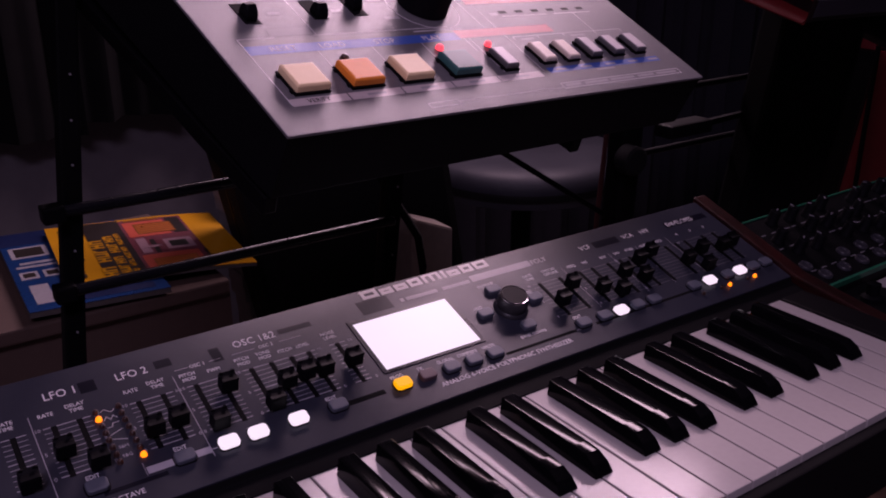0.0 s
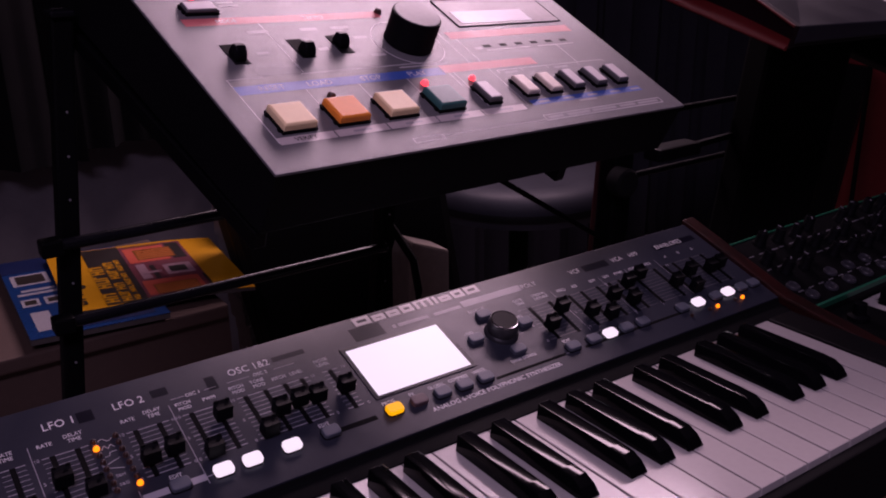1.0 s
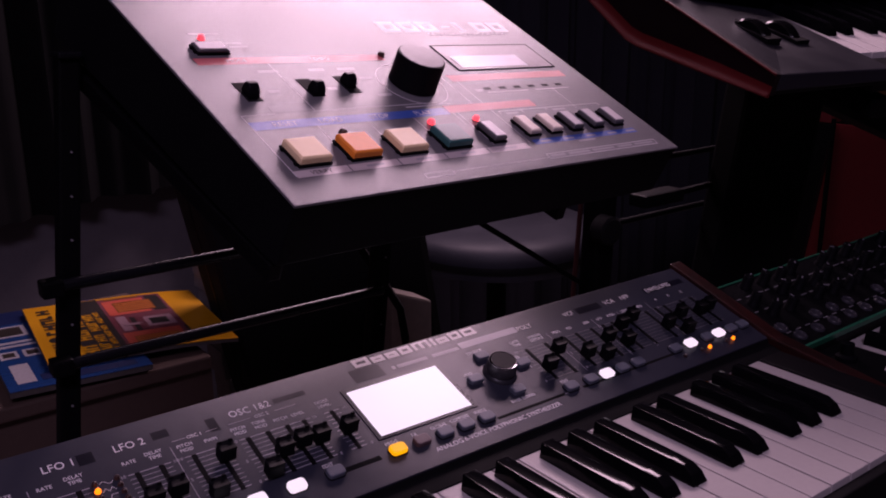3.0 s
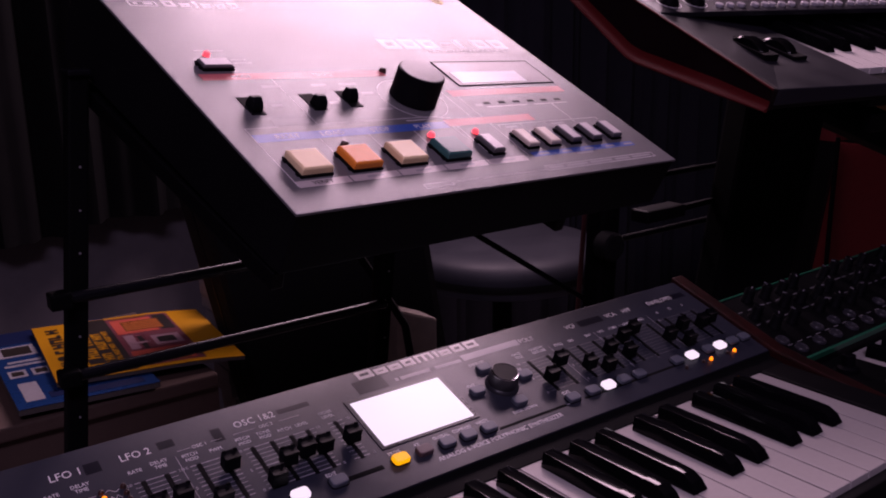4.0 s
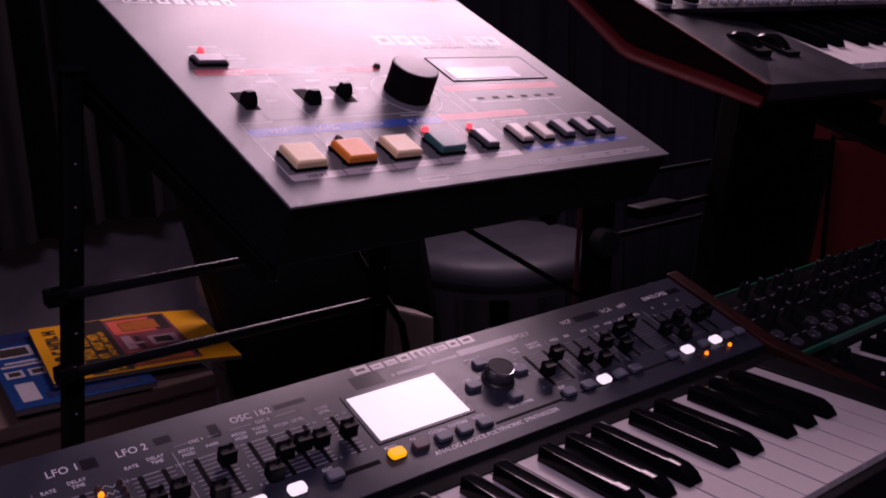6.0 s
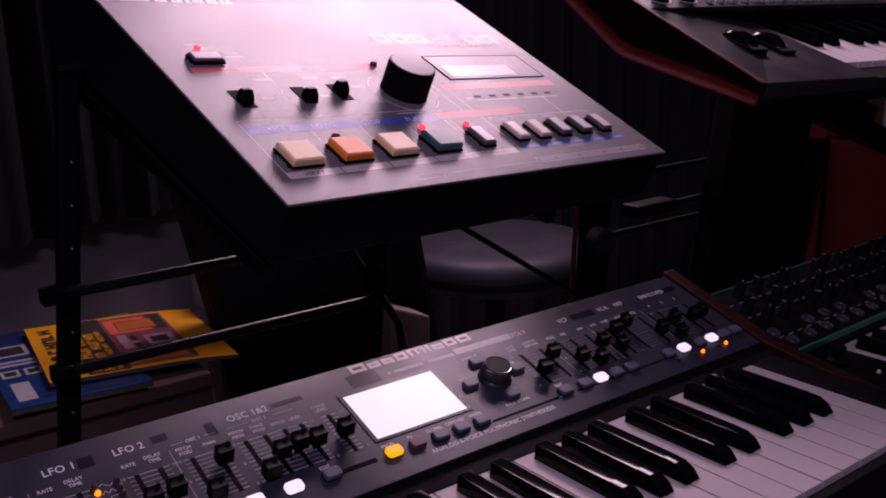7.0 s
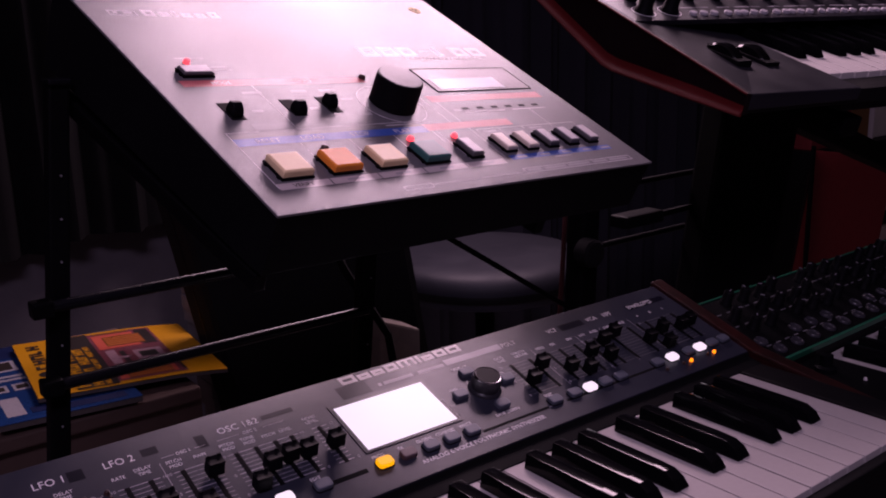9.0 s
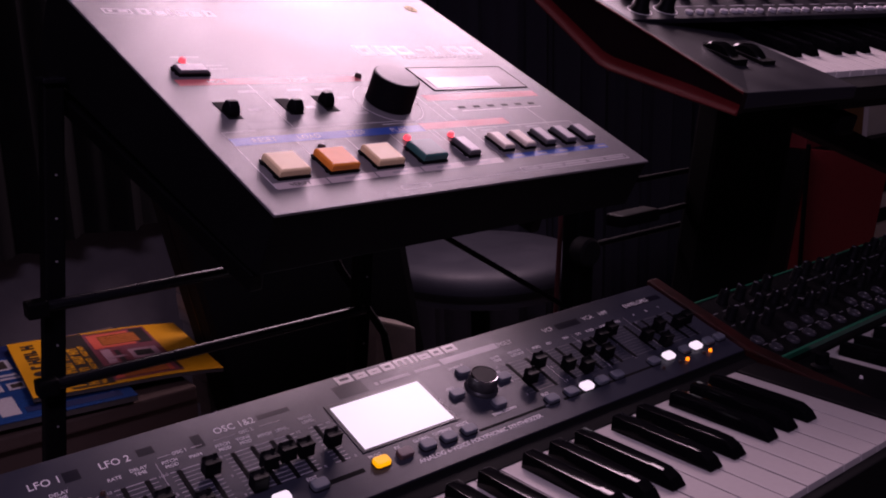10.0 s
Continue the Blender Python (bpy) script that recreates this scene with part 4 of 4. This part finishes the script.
part("body", slab(((-0.045, 0.0), (0.282, 0.0), (0.130, 0.90), (-0.228, 0.90)), 0.865, 0.975, 0.018), M_CURTAIN, case)
part("zip", slab(((-0.0465, 0.0), (0.2835, 0.0), (0.1315, 0.902), (-0.2295, 0.902)), 0.915, 0.923, 0.003), M_METAL, case, "black zip along the edge")

M_SLEEVE = mat("pale_grey_card", (0.20, 0.19, 0.20), 0.7, vary=0.2, scale=30)
for k in range(30):
    z = k * 0.0238
    x, dy = -0.148 - (z - 0.566) * 0.1 + random.uniform(-0.002, 0.002), random.uniform(-0.003, 0.003)
    tagged(part("flat_case", box(x, x + 0.12, 1.0 + dy, 1.06 + dy, z, z + 0.0230, 0.002), M_SLEEVE), "pale grey flat case in a tall stack", "case", "stack of flat cases")

red = root("red_board", pose(1.40, 1.0, 0.034, 0, 8, -24.4), "dark red painted board leaning over slightly", "board")
part("board", box(0.0, 0.245, 0.0, 0.006, 0.0, Z0 - 0.05, 0.002), M_RED_WALL, red)
part("edging", box(-0.003, 0.0, -0.001, 0.007, 0.0, Z0 - 0.05, 0.001), M_SIDE, red, "dark edging strip")
tagged(part("cable", tube([(1.478, 0.955, Z0 - 0.01), (1.476, 0.955, Z0 - 0.2), (1.470, 0.95, Z0 - 0.5), (1.46, 0.88, 0.006), (1.2, 0.8, 0.006)], 0.006, 8), M_METAL), "thin black cable hanging beside the red board", "cable")

M_CARD = mat("brown_cardboard", (0.060, 0.036, 0.028), 0.8, vary=0.12, scale=20, bump=0.15)
M_PAGES = mat("grey_page_edges", (0.065, 0.055, 0.052), 0.8, vary=0.2, scale=80)
cb = root("cardboard_box", Matrix(), "brown cardboard box holding up magazines", "box")
part("carton", box(-0.60, -0.238, 0.815, 1.16, 0, Z0 - 0.166, 0.004), M_CARD, cb)
part("flap", box(-0.60, -0.238, 0.8125, 0.8155, Z0 - 0.30, Z0 - 0.168, 0.001), M_CARD, cb, "folded cardboard flap")
pile = tagged(part("paper_block", box(-0.575, -0.242, 0.80, 1.13, Z0 - 0.165, Z0 - 0.1465, 0.003), M_CARD), "thick pile of brown paper on the box", "paper")

M_BLUE_MAG = mat("blue_glossy_cover", (0.006, 0.028, 0.105), 0.3, vary=0.15, scale=25)
M_YELLOW_MAG = mat("yellow_glossy_cover", (0.46, 0.215, 0.005), 0.32, vary=0.06, scale=25)
M_INK = mat("black_ink", (0.02, 0.016, 0.014), 0.35)
M_MAROON = mat("maroon_ink", (0.13, 0.035, 0.045), 0.35, vary=0.25, scale=60)
M_ORANGE_INK = mat("orange_ink", (0.45, 0.12, 0.03), 0.35, vary=0.15, scale=60)
M_PINK = mat("mauve_ink", (0.28, 0.17, 0.19), 0.35, vary=0.2, scale=60)


def lift_at(x, w, curl):
    return curl * max(0, (x / w - 0.6) / 0.4) ** 2


def magazine(m, w, d, thick, material, label, curl=0.0):
    """A soft cover with a slight curl on a block of pages."""
    ob = root("magazine", m, label, "magazine", "magazines on the box")
    b = bmesh.new()
    n = 12
    for z0, z1, material_, name in ((0.0, thick - 0.0006, M_PAGES, "page_block"), (thick - 0.0005, thick, material, "cover")):
        b = bmesh.new()
        cols = []
        for i in range(n + 1):
            x = w * i / n
            lift = lift_at(x, w, curl)
            e = 0.0 if name == "cover" else 0.001
            cols.append([b.verts.new((x, y, z + lift)) for y, z in ((e, z0), (d - e, z0), (d - e, z1), (e, z1))])
        for p, q in zip(cols, cols[1:]):
            for k in range(4):
                b.faces.new((p[k], p[(k + 1) % 4], q[(k + 1) % 4], q[k]))
        b.faces.new(cols[0][::-1])
        b.faces.new(cols[-1])
        bmesh.ops.recalc_face_normals(b, faces=b.faces)
        part(name, b, material_, ob)
    return ob


def patch(ob, name, x0, x1, y0, y1, z, material, label="", w=1.0, curl=0.0):
    """A thin print that follows the cover's curl."""
    b = bmesh.new()
    n = 8 if curl else 1
    cols = []
    for i in range(n + 1):
        x = x0 + (x1 - x0) * i / n
        h = z + lift_at(x, w, curl)
        cols.append([b.verts.new((x, y, k)) for y, k in ((y0, h), (y1, h), (y1, h + 0.0002), (y0, h + 0.0002))])
    for p, q in zip(cols, cols[1:]):
        for k in range(4):
            b.faces.new((p[k], p[(k + 1) % 4], q[(k + 1) % 4], q[k]))
    b.faces.new(cols[0][::-1])
    b.faces.new(cols[-1])
    bmesh.ops.recalc_face_normals(b, faces=b.faces)
    return part(name, b, material, ob, label)


M_PALE_INK = mat("pale_grey_ink", (0.26, 0.25, 0.27), 0.35, vary=0.2, scale=60)
M_NAVY = mat("navy_ink", (0.006, 0.012, 0.05), 0.35, vary=0.3, scale=60)
MB = magazine(pose(-0.487, 0.800, Z0 - 0.1375, 0, 1.5, -3.0), 0.165, 0.30, 0.008, M_BLUE_MAG, "blue glossy computer magazine under a yellow one")
for x0, x1, y0, y1, z, material in ((0.012, 0.034, 0.02, 0.085, 0, M_PALE_INK), (0.060, 0.085, 0.045, 0.058, 0, M_PALE_INK), (0.008, 0.030, 0.108, 0.135, 0, M_PALE_INK), (0.036, 0.058, 0.108, 0.135, 0, M_PALE_INK), (0.012, 0.026, 0.114, 0.129, 1, M_INK), (0.040, 0.054, 0.114, 0.129, 1, M_INK),
                                    (0.008, 0.062, 0.150, 0.158, 0, M_PALE_INK), (0.014, 0.056, 0.164, 0.172, 0, M_PALE_INK), (0.008, 0.056, 0.190, 0.235, 0, M_PALE_INK), (0.014, 0.050, 0.196, 0.229, 1, M_INK), (0.0, 0.090, 0.245, 0.300, 0, M_NAVY), (0.060, 0.150, 0.010, 0.030, 0, M_NAVY), (0.064, 0.095, 0.080, 0.100, 0, M_NAVY), (0.040, 0.058, 0.020, 0.040, 0, M_NAVY)):
    patch(MB, "cover_print", x0, x1, y0, y1, 0.0082 + 0.0004 * z, material)
YW, YD, CURL, XS = 0.238, 0.236, -0.005, 1.07
MY = magazine(pose(-0.4340, 0.836, Z0 - 0.1275, 0, 2.2, -6.0), YW, YD, 0.006, M_YELLOW_MAG, "yellow magazine with black lettering and a maroon picture", CURL)
T = 0.0062
M_RED_INK = mat("coral_red_ink", (0.42, 0.075, 0.045), 0.35, vary=0.2, scale=60)
M_BROWN_INK = mat("ochre_brown_ink", (0.20, 0.07, 0.015), 0.35, vary=0.3, scale=90)
for x0, x1, y0, y1, z, material, label in (
        (0.080, 0.176, 0.010, 0.228, 0, M_MAROON, "maroon cover picture"), (0.044, 0.092, 0.004, 0.232, 1, M_INK, "black title strip"),
        (0.096, 0.150, 0.148, 0.216, 1, M_RED_INK, ""), (0.108, 0.158, 0.158, 0.204, 2, M_BROWN_INK, ""), (0.096, 0.166, 0.016, 0.070, 1, M_RED_INK, ""), (0.106, 0.160, 0.016, 0.052, 2, M_BROWN_INK, ""),
        (0.130, 0.168, 0.084, 0.126, 1, M_PINK, ""), (0.138, 0.160, 0.092, 0.116, 2, M_INK, ""), (0.100, 0.112, 0.078, 0.140, 1, M_PINK, ""), (0.116, 0.122, 0.074, 0.132, 1, M_INK, ""), (0.104, 0.128, 0.098, 0.106, 2, M_PINK, ""), (0.124, 0.132, 0.076, 0.142, 2, M_MAROON, ""),
        (0.154, 0.172, 0.150, 0.222, 1, M_INK, ""), (0.172, 0.176, 0.020, 0.070, 1, M_INK, ""), (0.100, 0.146, 0.220, 0.226, 1, M_BROWN_INK, "")):
    patch(MY, "cover_print", x0 * XS, x1 * XS, y0, y1, T + 0.0003 * z, material, label, YW, CURL)
for k in range(5):
    patch(MY, "cover_print", 0.110 * XS, 0.156 * XS, 0.162 + k * 0.008, 0.165 + k * 0.008, T + 0.0009, M_ORANGE_INK, "", YW, CURL)
    patch(MY, "cover_print", 0.108 * XS, 0.158 * XS, 0.020 + k * 0.0064, 0.0225 + k * 0.0064, T + 0.0009, M_ORANGE_INK, "", YW, CURL)


def glyph_bar(x, y, w, d, k, material):
    """A block-letter-sized mark that stands for lettering too small to read."""
    s = min(w, d) * 0.30
    b = box(x, x + w, y, y + s, T + 0.0006, T + 0.0008)
    if k % 3 != 1:
        box(x, x + w, y + d - s, y + d, T + 0.0006, T + 0.0008, bm=b)
    if k % 3 != 2:
        box(x + (0 if k % 2 else w - s), x + (s if k % 2 else w), y + s, y + d - s, T + 0.0006, T + 0.0008, bm=b)
    else:
        box(x + w * 0.35, x + w * 0.35 + s, y + s, y + d - s, T + 0.0006, T + 0.0008, bm=b)
    return part("title_bar", b, material, MY)


for x, w, d, n, y in ((0.046, 0.0180, 0.0150, 8, 0.010), (0.067, 0.0130, 0.0120, 11, 0.008), (0.0825, 0.0075, 0.0080, 17, 0.008)):
    for k in range(n):
        if (k * 5 + n) % 9:
            glyph_bar(x, y + k * d * 1.22, w, d, k * 7 + n, M_YELLOW_MAG)
for k in range(5):
    glyph_bar(0.014, 0.105 + k * 0.0225, 0.017, 0.018, k + 1, M_INK)
part("title_bar", lathe([(0.010, T + 0.0001), (0.010, T + 0.0003), (0.0, T + 0.0003)], 20), M_INK, MY, "", Matrix.Translation((0.023, 0.085, 0)))
for k in range(3):
    glyph_bar(0.014, 0.018 + k * 0.018, 0.012, 0.013, k, M_INK)

M_PAPER = mat("beige_paper", (0.23, 0.195, 0.17), 0.8, vary=0.15, scale=20, bump=0.4, bump_scale=60)
tagged(part("paper_bag", slab(((0.030, 0.0), (0.113, 0.0), (0.114, 0.634), (0.050, 0.660), (0.040, 0.635)), 0.795, 0.845, 0.004), M_PAPER), "beige paper bag standing before the black case", "bag")
tagged(part("cable", tube([(-0.150, 0.62, Z0 + 0.09), (-0.128, 0.61, Z0 + 0.03), (-0.102, 0.595, Z0 - 0.022), (-0.086, 0.585, Z0 - 0.055), (-0.080, 0.585, Z0 - 0.095), (-0.082, 0.585, Z0 - 0.15), (-0.09, 0.585, Z0 - 0.4), (-0.095, 0.58, 0.005)], 0.0050, 8), M_CURTAIN), "black cable hanging down beside the black case", "cable")
tagged(part("cable", tube([(0.232, 0.60, Z0 + 0.075), (0.231, 0.60, Z0 + 0.03), (0.222, 0.60, Z0 - 0.1), (0.2, 0.6, 0.005)], 0.0035, 8), mat("dark_red_rubber", (0.045, 0.005, 0.006), 0.6)), "thin dark red cable hanging behind the stand", "cable")


# ---- curtains on the back wall ----
def curtain(x0, x1, z0, z1, label, cloth=M_CURTAIN):
    b = bmesh.new()
    n = int((x1 - x0) / 0.012)
    rows = []
    for i in range(n + 1):
        x = x0 + (x1 - x0) * i / n
        y = 1.63 + 0.022 * math.sin(x * 46) + 0.012 * math.sin(x * 103 + 1.3) + 0.008 * math.sin(x * 17)
        rows.append([b.verts.new((x, y + d, z)) for z in (z0, z1) for d in (0, 0.003)])
    for p, q in zip(rows, rows[1:]):
        b.faces.new((p[0], q[0], q[2], p[2]))
        b.faces.new((p[3], q[3], q[1], p[1]))
        b.faces.new((p[1], q[1], q[0], p[0]))
        b.faces.new((p[2], q[2], q[3], p[3]))
    for f in b.faces:
        f.smooth = True
    return tagged(part("curtain", b, cloth), label, "curtain", "curtains on the back wall")


curtain(-2.1, -0.20, Z0 - 0.125, RH, "black cloth curtain hanging over the back wall")
curtain(-0.20, 0.12, Z0 - 0.100, RH, "black cloth curtain hanging over the back wall")
curtain(0.12, 2.5, 0.02, 1.47, "charcoal cloth curtain hanging in folds over the back wall", M_DRAPE)


# ---- far corner beside the red board ----
part("strut", bar((0.47, 0.43, Z0 + 0.185), (1.02, 0.43, Z0 + 0.005), 0.03, 0.034), M_METAL, stand2, "thick black sloping strut")
chest = root("drawer_unit", Matrix.Translation((2.2, 1.25, 0)), "small dark drawer unit with pale drawer fronts", "drawers")
part("carcass", box(-0.50, 0.24, -0.17, 0.17, 0.0, Z0 - 0.06, 0.004), M_CASE, chest)
for i in range(6):
    d = part("drawer", box(-0.235, 0.225, -0.186, -0.170, 0.12 + i * 0.095, 0.165 + i * 0.095, 0.003), M_LIGHT, chest, "pale drawer front")
    part("handle", box(-0.03, 0.03, -0.196, -0.186, 0.138 + i * 0.095, 0.146 + i * 0.095, 0.002), M_METAL, d)
carton = tagged(part("carton", box(2.06, 2.32, 1.12, 1.32, Z0 - 0.06, Z0 + 0.035, 0.004), mat("pale_card", (0.62, 0.58, 0.50), 0.8, vary=0.1)), "pale cardboard carton on the drawer unit", "box")
for x0, x1, h, colour, words_ in ((1.925, 2.025, 0.11, (0.17, 0.085, 0.025), "brown cloth-bound book standing on the drawer unit"), (1.715, 1.92, 0.12, (0.20, 0.02, 0.025), "dark red binder standing on the drawer unit")):
    b = box(x0, x1, 1.10, 1.30, Z0 - 0.06, Z0 - 0.06 + h, 0.004)
    tagged(part("book", b, mat("book_cloth", colour, 0.7, vary=0.15, scale=30, bump=0.2)), words_, "book", "books on the drawer unit")
tagged(part("sheet", box(2.030, 2.036, 1.09, 1.30, Z0 - 0.06, Z0 + 0.055, 0.001), M_PALE), "thin pale board standing beside the books", "board")
